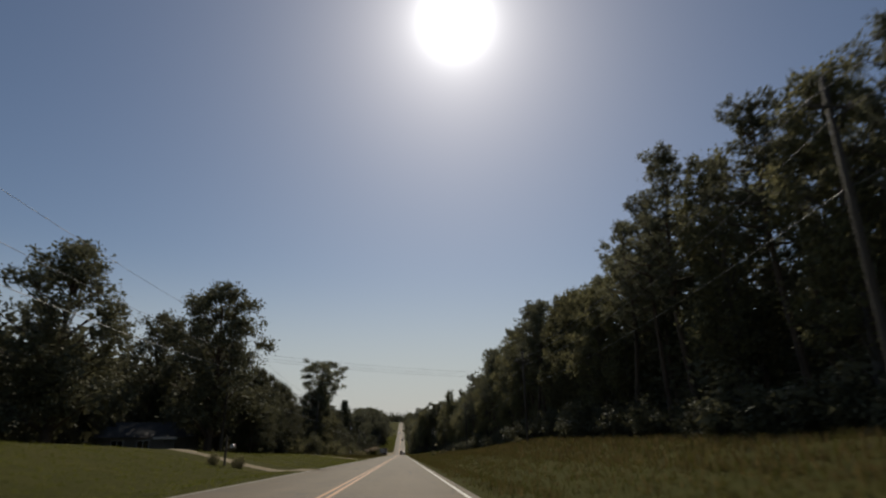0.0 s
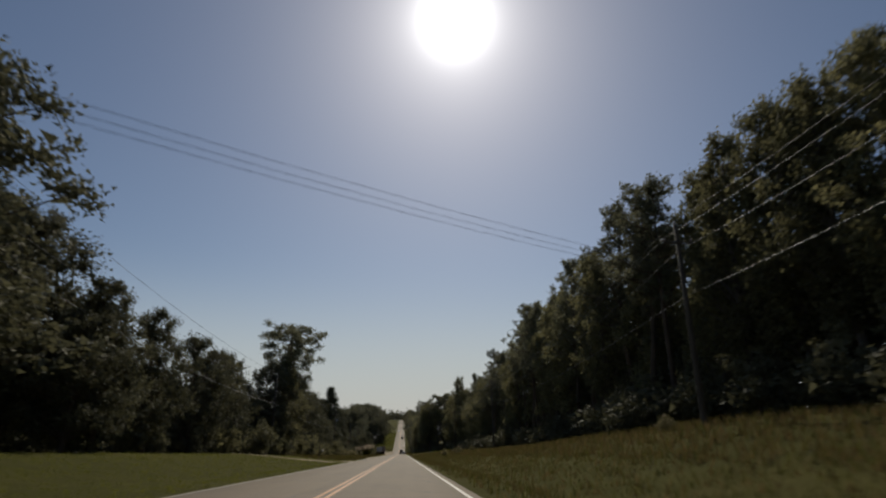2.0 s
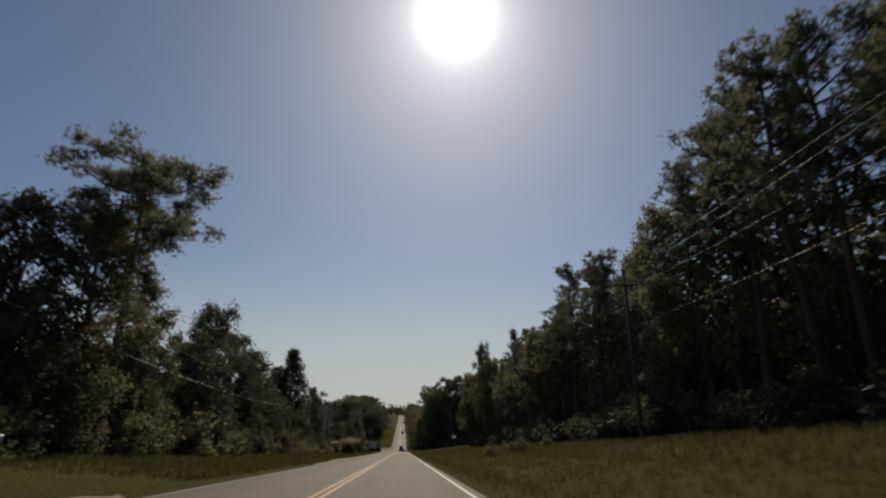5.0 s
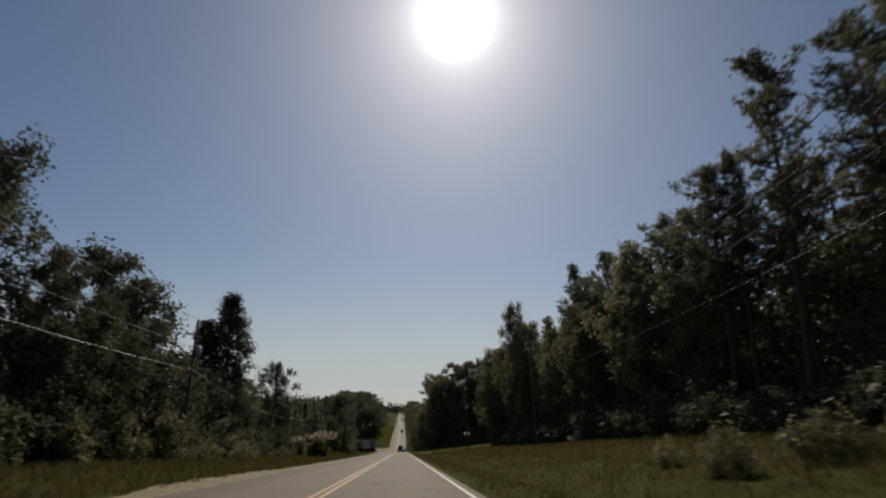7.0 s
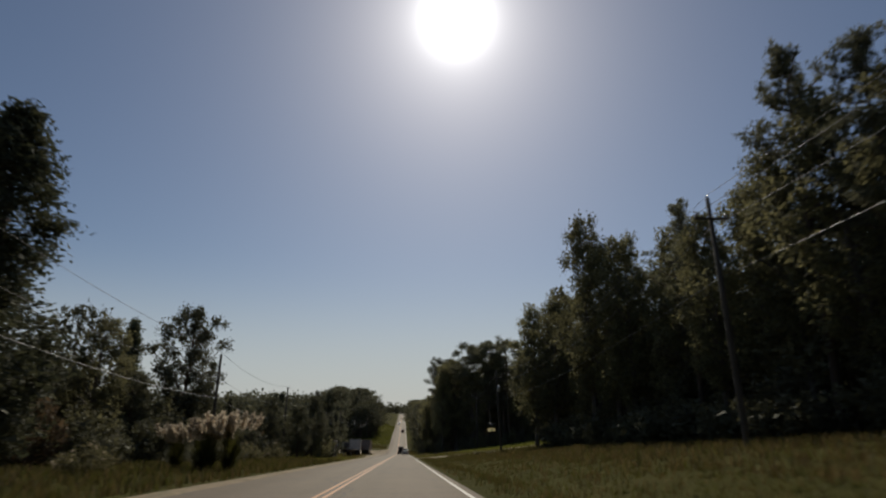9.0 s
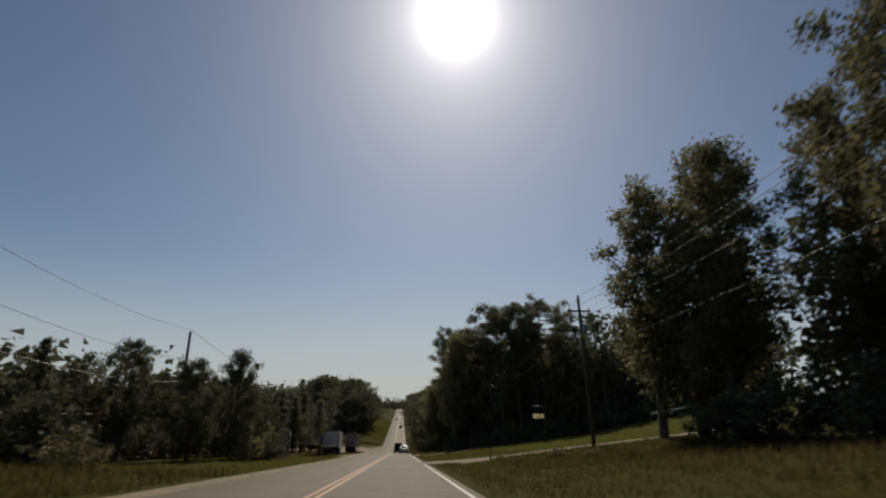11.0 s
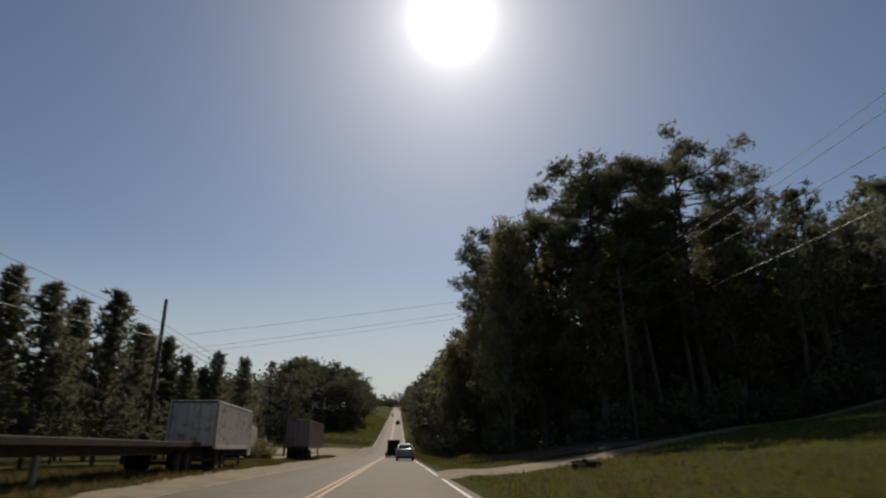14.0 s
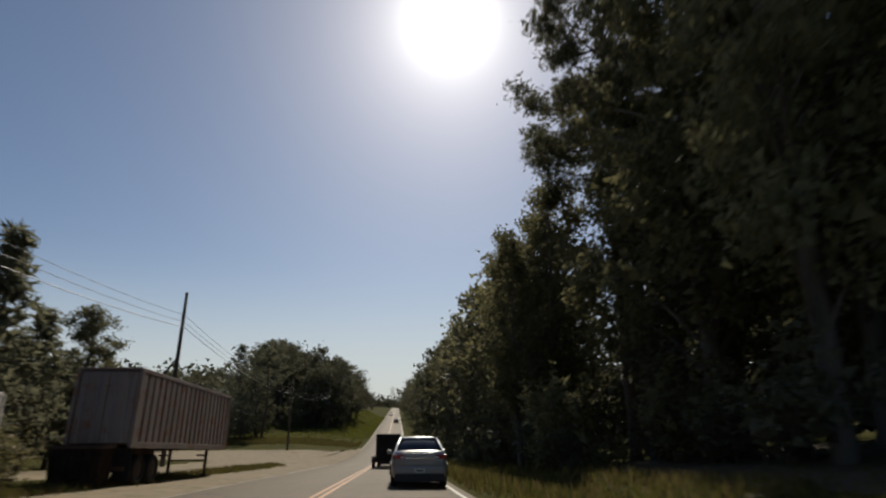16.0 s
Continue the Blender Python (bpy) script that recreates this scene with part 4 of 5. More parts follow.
DARK_RUST_SKIN = two_scale("rusted_panel", (0.07, 0.05, 0.04), (0.16, 0.11, 0.09), 0.8, 9.0, 0.8)
TRAILER_BROWN = two_scale("brown_rusted_panel", (0.030, 0.022, 0.018), (0.075, 0.050, 0.038), 0.7, 8.0, 0.85, 0.1, 0.2, stretch=(1, 1, 0.3))
DECK = two_scale("grey_deck_planks", (0.16, 0.14, 0.12), (0.32, 0.29, 0.25), 1.0, 14.0, 0.85, bump=0.4, stretch=(1, 0.1, 1))
WHITE_PAINT = two_scale("white_paint", (0.66, 0.65, 0.62), (0.80, 0.79, 0.77), 0.6, 9.0, 0.55, 0.0, 0.1)
SIDING = two_scale("grey_siding", (0.16, 0.15, 0.14), (0.28, 0.27, 0.25), 0.7, 10.0, 0.8, 0.0, 0.2)
ROOF = two_scale("grey_shingles", (0.036, 0.034, 0.033), (0.07, 0.067, 0.064), 0.8, 16.0, 0.9, 0.0, 0.4)
GLASS = plain("dark_glass", (0.02, 0.022, 0.025), 0.06, 0.0, 0.8)
BOARD = leaf_material("sign_board_cream", (0.62, 0.56, 0.40), (0.70, 0.65, 0.48), 0.6)
CHAR = two_scale("charred_brush", (0.014, 0.011, 0.009), (0.040, 0.030, 0.024), 2.0, 18.0, 1.0, 0.0, 0.5, 0.05)
TARP = leaf_material("tarpaulin_cloth", (0.62, 0.60, 0.56), (0.72, 0.70, 0.66), 0.55)
INK = plain("sign_ink", (0.06, 0.05, 0.04), 0.7)


def box_into(bm, x0, x1, y0, y1, z0, z1, bevel=0.0):
    made = bmesh.ops.create_cube(bm, size=1.0)["verts"]
    bmesh.ops.scale(bm, vec=(x1 - x0, y1 - y0, z1 - z0), verts=made)
    bmesh.ops.translate(bm, vec=((x0 + x1) / 2, (y0 + y1) / 2, (z0 + z1) / 2), verts=made)
    if bevel:
        edges = list({e for v in made for e in v.link_edges})
        bmesh.ops.bevel(bm, geom=edges, offset=bevel, segments=2, affect="EDGES", profile=0.6)
    return bm


def made_of(name, bm, mat, parent, label="", smooth_shade=False):
    me = bpy.data.meshes.new(name)
    bm.to_mesh(me)
    bm.free()
    me.materials.append(mat)
    if smooth_shade:
        me.polygons.foreach_set("use_smooth", [True] * len(me.polygons))
    return part(name, me, parent, label)


def block(name, dims, mat, parent, bevel=0.01, label=""):
    return made_of(name, box_into(bmesh.new(), *dims, bevel), mat, parent, label)


def rod(name, path, radii, mat, parent, sides=8, label=""):
    v, f = tube([], [], path, radii, sides)
    return part(name, mesh_of(name, v, f, (mat,), True), parent, label)


def utility_pole(x, y, tall, lean=(0.0, 0.0), brace=False, arm=True, can=False):
    ob = tagged(new("utility_pole"), "weathered wooden utility pole carrying power lines" + (" and a transformer" if can else ""), "utility pole", "utility poles along the road")
    ob.location = (x, y, gz(x, y))
    rod("pole", [(0, 0, -0.5), (lean[0] * 0.5, lean[1] * 0.5, tall * 0.5), (lean[0], lean[1], tall)], (0.16, 0.135, 0.10), WOOD_POLE, ob, 10)
    if arm:
        block("crossarm", (lean[0] - 0.85, lean[0] + 0.85, lean[1] - 0.15, lean[1] - 0.04, tall - 1.15, tall - 1.03), WOOD_POLE, ob)
        for dx in (-0.75, 0.0, 0.75):
            z = tall - 1.03 if dx else tall
            rod("insulator", [(lean[0] + dx, lean[1] - (0.1 if dx else 0), z), (lean[0] + dx, lean[1] - (0.1 if dx else 0), z + 0.09), (lean[0] + dx, lean[1] - (0.1 if dx else 0), z + 0.2)], (0.03, 0.07, 0.03), CERAMIC, ob)
    if can:
        rod("transformer", [(lean[0] + 0.32, lean[1], tall - 2.9), (lean[0] + 0.32, lean[1], tall - 2.85), (lean[0] + 0.32, lean[1], tall - 2.1), (lean[0] + 0.32, lean[1], tall - 2.02)], (0.16, 0.23, 0.23, 0.1), STEEL, ob, 12, "grey transformer can")
        block("bracket", (lean[0] + 0.05, lean[0] + 0.2, lean[1] - 0.05, lean[1] + 0.05, tall - 2.6, tall - 2.3), STEEL, ob)
    if brace:
        rod("brace", [(-5.2, 0.6, -0.3), (-0.05 + lean[0] * 0.6, 0, tall * 0.60)], (0.10, 0.08), WOOD_POLE, ob)
    return ob


def wire(points, sag, radius, mat, label):
    """A line hung over a row of posts."""
    v, f = [], []
    path = []
    for a, b in zip(points, points[1:]):
        for k in range(12):
            s = k / 12
            p = Vector(a).lerp(Vector(b), s)
            p.z -= 4 * sag * s * (1 - s)
            path.append(tuple(p))
    path.append(points[-1])
    tube(v, f, path, [radius] * len(path), 5)
    return tagged(new("power_line", mesh_of("power_line", v, f, (mat,), True)), label, "cable", "lines along the road")


LEFT_POLES = ((-16.5, -14, 11.0), (-17.8, 66.5, 13.0), (-16.6, 128, 11.0), (-15.3, 194, 11.0), (-15.6, 243, 9.6), (-15.7, 276.5, 9.9), (-12.8, 326, 9.8), (-13.0, 370, 11.4), (-15, 425, 11.0), (-16, 485, 11.0))
RIGHT_POLES = ((17.0, -34, 12.0), (16.8, 16.5, 12.1), (17.0, 71, 10.7), (17.3, 142, 11.4), (17.2, 213, 11.8), (15.6, 270, 10.8), (20.5, 335, 13.2))
for i, (x, y, h) in enumerate(LEFT_POLES):
    utility_pole(x, y, h, (0.15, 0.0) if i != 6 else (0.05, 0), brace=(i == 7), arm=i == 3, can=i == 3)
for i, (x, y, h) in enumerate(RIGHT_POLES):
    utility_pole(x, y, h, (-0.5, 0.0) if i == 5 else (-0.25, 0.0), arm=True, can=i == 5)


def tops(poles, drop, dx=0.0):
    """Where a line is tied; on the last left-hand poles all lines hang close together."""
    return [(x + dx, y, gz(x, y) + h - (1.6 + 0.2 * drop if x < 0 and y > 300 else drop)) for x, y, h in poles]


wire(tops(LEFT_POLES, -0.15, 0.15), 0.9, 0.014, WIRE, "thin power line sagging between poles")
wire(tops(LEFT_POLES, 2.2, 0.2), 0.9, 0.014, WIRE, "thin power line sagging between poles")
wire(tops(LEFT_POLES, 4.0, 0.25), 1.0, 0.022, CABLE, "thick telephone cable sagging between poles")
wire(tops(RIGHT_POLES, 0.85, -1.0), 1.5, 0.014, WIRE, "thin power line sagging between poles")
wire(tops(RIGHT_POLES, 1.5, -0.2), 1.5, 0.014, WIRE, "thin power line sagging between poles")
wire(tops(RIGHT_POLES, -0.2, -0.25), 1.5, 0.012, WIRE, "thin power line sagging between poles")
wire(tops(RIGHT_POLES, 4.1, -0.2), 0.8, 0.014, CABLE, "thick telephone cable sagging between poles")
# the spans that cross the road
for dz, dl in ((0.0, 0.0), (0.9, 0.9), (1.3, 1.2)):
    wire([(20.3, 335, gz(20.5, 335) + 12.9 - dz), (-12.8, 326, gz(-12.8, 326) + 7.4 - dl)], 0.2, 0.008, WIRE, "thin power line crossing over the road")
utility_pole(-40.0, 33.7, 9.8 - gz(-40, 33.7), (0.15, 0.0))
for dz in (0.0, 0.3, 0.55):
    wire([(16.85, 70.8, 6.75 - dz), (-39.9, 33.8, 10.0 - dz)], 1.5, 0.008, WIRE, "thin power line crossing over the road")
wire([(15.6, 270, gz(15.6, 270) + 8.4), (60, 300, gz(60, 300) + 10.0)], 1.2, 0.013, CABLE, "service line running to the woods")


def wheel(parent, x, y, z, r, w, rim_mat=STEEL):
    """A tyre with its rim, axle along x."""
    bm = bmesh.new()
    prof = ((0.62, 0.42), (0.80, 0.5), (0.95, 0.48), (1.0, 0.36), (1.0, -0.36), (0.95, -0.48), (0.80, -0.5), (0.62, -0.42))
    n = 20
    rings = [[bm.verts.new((x + b * w, y + math.cos(2 * math.pi * k / n) * a * r, z + math.sin(2 * math.pi * k / n) * a * r)) for k in range(n)] for a, b in prof]
    for i in range(len(prof)):
        p, q = rings[i], rings[(i + 1) % len(prof)]
        for k in range(n):
            bm.faces.new((p[k], p[(k + 1) % n], q[(k + 1) % n], q[k]))
    tyre = made_of("wheel", bm, BLACK, parent, "black tyre", True)
    rod("rim", [(x - w * 0.42, y, z), (x - w * 0.3, y, z), (x + w * 0.3, y, z), (x + w * 0.42, y, z)], (0.4 * r, 0.64 * r, 0.64 * r, 0.4 * r), rim_mat, tyre, 16)
    return tyre


def box_trailer(name, label, x0, x1, y0, y1, z0, z1, mat, ribs, skin_mat, legs=True, doors=True, bogie=True, yaw=0.0, door_mat=None):
    """A box trailer on its legs: skin, ribs, corner posts, rails, rear doors and bogie. y0 is the rear."""
    ob = tagged(new(name), label, "trailer", "parked trailers")
    cx, cy = (x0 + x1) / 2, (y0 + y1) / 2
    base = gz(cx, cy)
    ob.matrix_basis = Matrix.LocRotScale((cx, cy, base), Euler((math.atan2(road_z(y1) - road_z(y0), y1 - y0), 0, radians(yaw))), None)
    w, l = (x1 - x0) / 2, (y1 - y0) / 2
    # the recessed skin, seen between the ribs, has a material of its own
    block("box", (-w + 0.05, w - 0.05, -l + 0.04, l - 0.04, z0, z1), skin_mat, ob, 0.02)
    block("roof", (-w, w, -l, l, z1, z1 + 0.06), mat, ob, 0.02)
    for s in (-1, 1):
        block("bottom_rail", (s * w - 0.05, s * w + 0.05, -l, l, z0 - 0.12, z0 + 0.10), mat, ob)
        block("top_rail", (s * w - 0.045, s * w + 0.045, -l, l, z1 - 0.10, z1 - 0.004), mat, ob)
        for k in range(ribs):
            y = -l + 2 * l * (k + 0.5) / ribs
            block("rib", (s * w - 0.045, s * w + 0.035, y - 0.66 * l / ribs, y + 0.66 * l / ribs, z0 + 0.1, z1 - 0.1), mat, ob, 0.012)
        for e in (-1, 1):
            block("corner_post", (s * w - 0.07, s * w + 0.055, e * l - 0.08, e * l + 0.08, z0 - 0.1, z1), mat, ob, 0.015)
    if doors:
        for s in (-1, 1):
            d = block("door", (min(0, s * (w - 0.09)) + 0.01, max(0, s * (w - 0.09)) - 0.01, -l - 0.045, -l + 0.02, z0 + 0.05, z1 - 0.1), door_mat or mat, ob, 0.012)
            for q in (0.25, 0.7):
                rod("lock_rod", [(s * w * q, -l - 0.08, z0 + 0.05), (s * w * q, -l - 0.08, z1 - 0.12)], (0.018, 0.018), STEEL, d, 6)
    for k in range(9):
        y = -l + 2 * l * (k + 0.5) / 9
        block("cross_member", (-w + 0.06, w - 0.06, y - 0.04, y + 0.04, z0 - 0.14, z0 - 0.01), DARK_STEEL, ob)
    if legs:
        for s in (-1, 1):
            leg = block("landing_leg", (s * w * 0.8 - 0.06, s * w * 0.8 + 0.06, l * 0.6 - 0.06, l * 0.6 + 0.06, 0.08, z0 - 0.1), DARK_STEEL, ob)
            block("foot", (s * w * 0.8 - 0.14, s * w * 0.8 + 0.14, l * 0.6 - 0.14, l * 0.6 + 0.14, -0.05, 0.09), DARK_STEEL, leg)
            block("leg_brace", (s * w * 0.8 - 0.03, s * w * 0.8 + 0.03, l * 0.6 - 1.3, l * 0.6 - 0.05, z0 - 0.42, z0 - 0.34), DARK_STEEL, leg)
        block("leg_beam", (-w * 0.8, w * 0.8, l * 0.6 - 0.04, l * 0.6 + 0.04, z0 * 0.5, z0 * 0.5 + 0.08), DARK_STEEL, ob)
    if bogie:
        for y in (-l + 1.1, -l + 2.35):
            rod("axle", [(-w + 0.2, y, 0.48), (w - 0.2, y, 0.48)], (0.07, 0.07), DARK_STEEL, ob)
            for s in (-1, 1):
                wheel(ob, s * (w - 0.2), y, 0.48, 0.5, 0.28, DARK_STEEL)
        block("bogie_frame", (-w + 0.4, w - 0.4, -l + 0.3, -l + 3.1, 0.66, z0 - 0.1), DARK_STEEL, ob)
        block("rear_bumper", (-w + 0.1, w - 0.1, -l - 0.05, -l + 0.06, 0.45, 0.6), DARK_STEEL, ob)
        for s in (-1, 1):
            block("mud_flap", (s * (w - 0.32) - 0.3, s * (w - 0.32) + 0.3, -l + 0.28, -l + 0.31, 0.12, z0 - 0.14), BLACK, ob, 0.004)
    return ob


box_trailer("box_trailer", "weathered white ribbed box trailer parked on grass", -10.15, -7.75, 321.4, 330.6, 1.15, 3.42, TRAILER_WHITE, 17, DARK_SKIN, yaw=3)
box_trailer("rusty_trailer", "rust-streaked grey ribbed box trailer on landing legs", -9.25, -7.12, 351.3, 362.3, 1.3, 3.85, TRAILER_RUST, 20, DARK_RUST_SKIN, yaw=-0.5)
shed_box = box_trailer("brown_trailer", "rusted brown storage trailer beside the brush", -11.5, -9.15, 283.4, 289.0, 0.20, 2.60, TRAILER_BROWN, 14, DARK_STEEL, legs=False, bogie=False)
box_trailer("white_container", "white storage box among brush behind the trailers", -14.10, -12.05, 343.7, 353.0, 0.50, 2.98, TRAILER_WHITE, 9, TRAILER_WHITE, legs=False, bogie=False, yaw=9, door_mat=TRAILER_BROWN)

flap = bmesh.new()
cloth = [[flap.verts.new((1.24 + 0.05 * math.sin(2.3 * i + j), 2.42 + 0.11 * i + 0.04 * math.sin(1.7 * j), 2.62 - 0.19 * j * (1 - 0.06 * i))) for i in range(6)] for j in range(9)]
for r0, r1 in zip(cloth, cloth[1:]):
    for i in range(5):
        flap.faces.new((r0[i], r0[i + 1], r1[i + 1], r1[i]))
bmesh.ops.solidify(flap, geom=flap.faces[:], thickness=0.012)
made_of("torn_tarp", flap, TARP, shed_box, "pale torn tarpaulin hanging from the open end")


def flatbed(x0, x1, y0, y1, deck):
    ob = tagged(new("flatbed_trailer"), "long low flatbed trailer with grey wooden deck", "trailer", "parked trailers")
    cx, cy = (x0 + x1) / 2, (y0 + y1) / 2
    ob.matrix_basis = Matrix.LocRotScale((cx, cy, gz(cx, cy)), Euler((math.atan2(road_z(y1) - road_z(y0), y1 - y0), 0, 0)), None)
    w, l = (x1 - x0) / 2, (y1 - y0) / 2
    for k in range(9):
        a = -w + 2 * w * k / 9
        block("plank", (a + 0.008, a + 2 * w / 9 - 0.008, -l, l, deck - 0.05, deck + 0.006 * (k % 3)), DECK, ob, 0.006)
    for s in (-1, 1):
        block("side_rail", (s * w - 0.04, s * w + 0.05, -l, l, deck - 0.22, deck - 0.02), DARK_STEEL, ob)
        block("main_beam", (s * w * 0.45 - 0.06, s * w * 0.45 + 0.06, -l, l, deck - 0.55, deck - 0.06), DARK_STEEL, ob)
        leg = block("landing_leg", (s * w * 0.6 - 0.08, s * w * 0.6 + 0.08, -l * 0.5 - 0.08, -l * 0.5 + 0.08, -0.02, deck - 0.5), STEEL, ob, label="pale steel landing leg")
    for y in (l - 1.2, l - 2.5):
        rod("axle", [(-w + 0.2, y, 0.45), (w - 0.2, y, 0.45)], (0.07, 0.07), DARK_STEEL, ob)
        for s in (-1, 1):
            wheel(ob, s * (w - 0.2), y, 0.48, 0.48, 0.28, DARK_STEEL)
    return ob


flatbed(-10.2, -7.9, 303.6, 320.4, 1.36)


def ranch_house():
    """A low house with its long roof slope towards the road's near end."""
    x0, x1, y0, y1, eave, ridge = -33.0, -24.4, 71.0, 79.0, 2.05, 3.7
    ob = tagged(new("house"), "low single-storey house with grey roof behind shade trees", "house")
    ob.location = (0, 0, gz(-27, 72) - 0.1)
    made_of("wall", box_into(bmesh.new(), x0, x1, y0, y1, -1.2, eave), SIDING, ob)
    for k in range(10):
        block("siding_board", (x0, x1, y0 - 0.022, y0, 0.1 + k * 0.18, 0.265 + k * 0.18), SIDING, ob, 0.004)
    ym = (y0 + y1) / 2
    v = [(x0 - 0.4, y0 - 0.6, eave), (x1 + 0.4, y0 - 0.6, eave), (x1 + 0.4, y1 + 0.6, eave), (x0 - 0.4, y1 + 0.6, eave), (x0 - 0.4, ym, ridge), (x1 - 1.6, ym, ridge)]
    part("roof", mesh_of("roof", v, [(0, 3, 2, 1), (0, 1, 5, 4), (1, 2, 5), (2, 3, 4, 5), (3, 0, 4)], (ROOF,)), ob)
    block("fascia", (x1 - 2.2, x1 + 0.45, y0 - 0.7, y0 - 0.58, eave - 0.2, eave + 0.05), WHITE_PAINT, ob, 0.01, "white eaves board")
    for x in (-31.5, -28.6):
        win = block("window", (x, x + 1.4, y0 - 0.08, y0 - 0.02, 0.75, 1.75), WHITE_PAINT, ob, 0.01)
        block("pane", (x + 0.08, x + 0.67, y0 - 0.09, y0 - 0.06, 0.83, 1.67), GLASS, win, 0.004)
        block("pane", (x + 0.73, x + 1.32, y0 - 0.09, y0 - 0.06, 0.83, 1.67), GLASS, win, 0.004)
    door = block("door", (-26.6, -25.7, y0 - 0.07, y0 - 0.02, 0.0, 1.98), SIDING, ob, 0.01)
    rod("door_handle", [(-26.5, y0 - 0.07, 1.0), (-26.5, y0 - 0.13, 1.0)], (0.03, 0.025), STEEL, door)
    return ob


def shed():
    ob = tagged(new("shed"), "small white shed beyond the lawn", "shed")
    ob.location = (-42, 108, gz(-42, 108) - 0.1)
    block("wall", (-1.6, 1.6, -3.2, 3.2, -0.6, 2.3), WHITE_PAINT, ob, 0.02)
    v = [(-1.9, -3.5, 2.25), (1.9, -3.5, 2.25), (1.9, 3.5, 2.25), (-1.9, 3.5, 2.25), (0, -3.5, 3.1), (0, 3.5, 3.1)]
    part("roof", mesh_of("roof", v, [(0, 3, 2, 1), (1, 2, 5, 4), (3, 0, 4, 5), (0, 1, 4), (2, 3, 5)], (ROOF,)), ob)
    d = block("door", (1.6, 1.66, -0.6, 0.6, 0, 1.95), WHITE_PAINT, ob, 0.01)
    rod("door_handle", [(1.66, 0.45, 1.0), (1.72, 0.45, 1.0)], (0.03, 0.025), STEEL, d)
    return ob


ranch_house()
shed()


def mailbox(x, y):
    ob = tagged(new("mailbox"), "mailbox on a wooden post beside a driveway", "mailbox")
    ob.location = (x, y, gz(x, y))
    block("post", (-0.06, 0.06, -0.06, 0.06, -0.3, 1.75), WOOD_POLE, ob, 0.01)
    block("arm", (0.0, 0.55, -0.04, 0.04, 0.98, 1.06), WOOD_POLE, ob)
    bm = bmesh.new()
    n, rings = 10, []
    for yy in (-0.24, 0.24):
        ring = [bm.verts.new((0.40 + q * 0.1, yy, 1.06)) for q in (-1, 1)]
        ring += [bm.verts.new((0.40 + 0.1 * math.cos(math.pi * k / n), yy, 1.18 + 0.1 * math.sin(math.pi * k / n))) for k in range(n + 1)]
        rings.append(ring)
        bm.faces.new(ring)
    for k in range(len(rings[0])):
        j = (k + 1) % len(rings[0])
        bm.faces.new((rings[0][k], rings[0][j], rings[1][j], rings[1][k]))
    bmesh.ops.recalc_face_normals(bm, faces=bm.faces)
    b = made_of("box", bm, STEEL, ob)
    block("flag", (0.51, 0.52, -0.05, 0.1, 1.15, 1.3), plain("flag_red", (0.4, 0.03, 0.03)), b, 0.002)
    return ob


mailbox(-8.9, 37.6)
mailbox(-8.7, 120.2)
weed_clump(-8.3, 38.3, 0.85, 1, 0.9, 0.4)
weed_clump(-9.5, 37.3, 0.8, 2, 0.9, 2.4)


def field_sign(x, y):
    """A post with an open frame and a cream board hung below it."""
    ob = tagged(new("field_sign"), "cream notice board hung from a dark frame on a post", "sign")
    ob.location = (x, y, gz(x, y) - 0.2)
    block("post", (0.62, 0.72, -0.05, 0.05, -0.4, 4.75), DARK_STEEL, ob)
    block("top_bar", (-0.78, 0.72, -0.04, 0.04, 4.68, 4.76), STEEL, ob)
    block("side_bar", (-0.78, -0.72, -0.03, 0.03, 3.4, 4.7), DARK_STEEL, ob)
    b = block("board", (-0.72, 0.72, -0.03, 0.012, 3.3, 3.82), BOARD, ob, 0.006, "cream notice board")
    for i, (a, c, z) in enumerate(((-0.55, -0.1, 3.66), (0.0, 0.5, 3.66), (-0.55, 0.2, 3.52), (-0.4, 0.5, 3.39))):
        block("lettering_bar", (a, c, -0.036, -0.03, z, z + 0.07), INK, b, 0.001)
    return ob


field_sign(18.8, 300.0)


def marker_post(x, y):
    ob = tagged(new("marker_post"), "thin dark steel marker post beside the driveway", "post")
    ob.location = (x, y, gz(x, y))
    v, f = tube([], [], [(0, 0, -0.3), (0, 0, 1.85), (-0.04, 0, 1.87)], (0.032, 0.03, 0.02), 8)
    part("shaft", mesh_of("shaft", v, f, (DARK_STEEL,), True), ob)
    block("cap", (-0.05, 0.05, -0.045, 0.045, 1.85, 1.91), DARK_STEEL, ob, 0.006)
    return ob


marker_post(7.8, 267.6)


def pipe_fence():
    """A white rail on posts at the top of the field."""
    ob = tagged(new("rail_fence"), "long white pipe rail on dark posts along the field's edge", "fence")
    ob.location = (0, 0, 0)
    pts = [(41 + 4.6 * k, 318 + 0.4 * k) for k in range(6)]
    for (xa, ya), (xb, yb) in zip(pts, pts[1:]):
        rod("rail", [(xa, ya, gz(xa, ya) + 1.45), (xb, yb, gz(xb, yb) + 1.45)], (0.085, 0.085), WHITE_PAINT, ob)
    for x, y in pts:
        rod("post", [(x, y + 0.03, gz(x, y) - 0.3), (x, y + 0.03, gz(x, y) + 1.42)], (0.06, 0.05), DARK_STEEL, ob)
    return ob


pipe_fence()


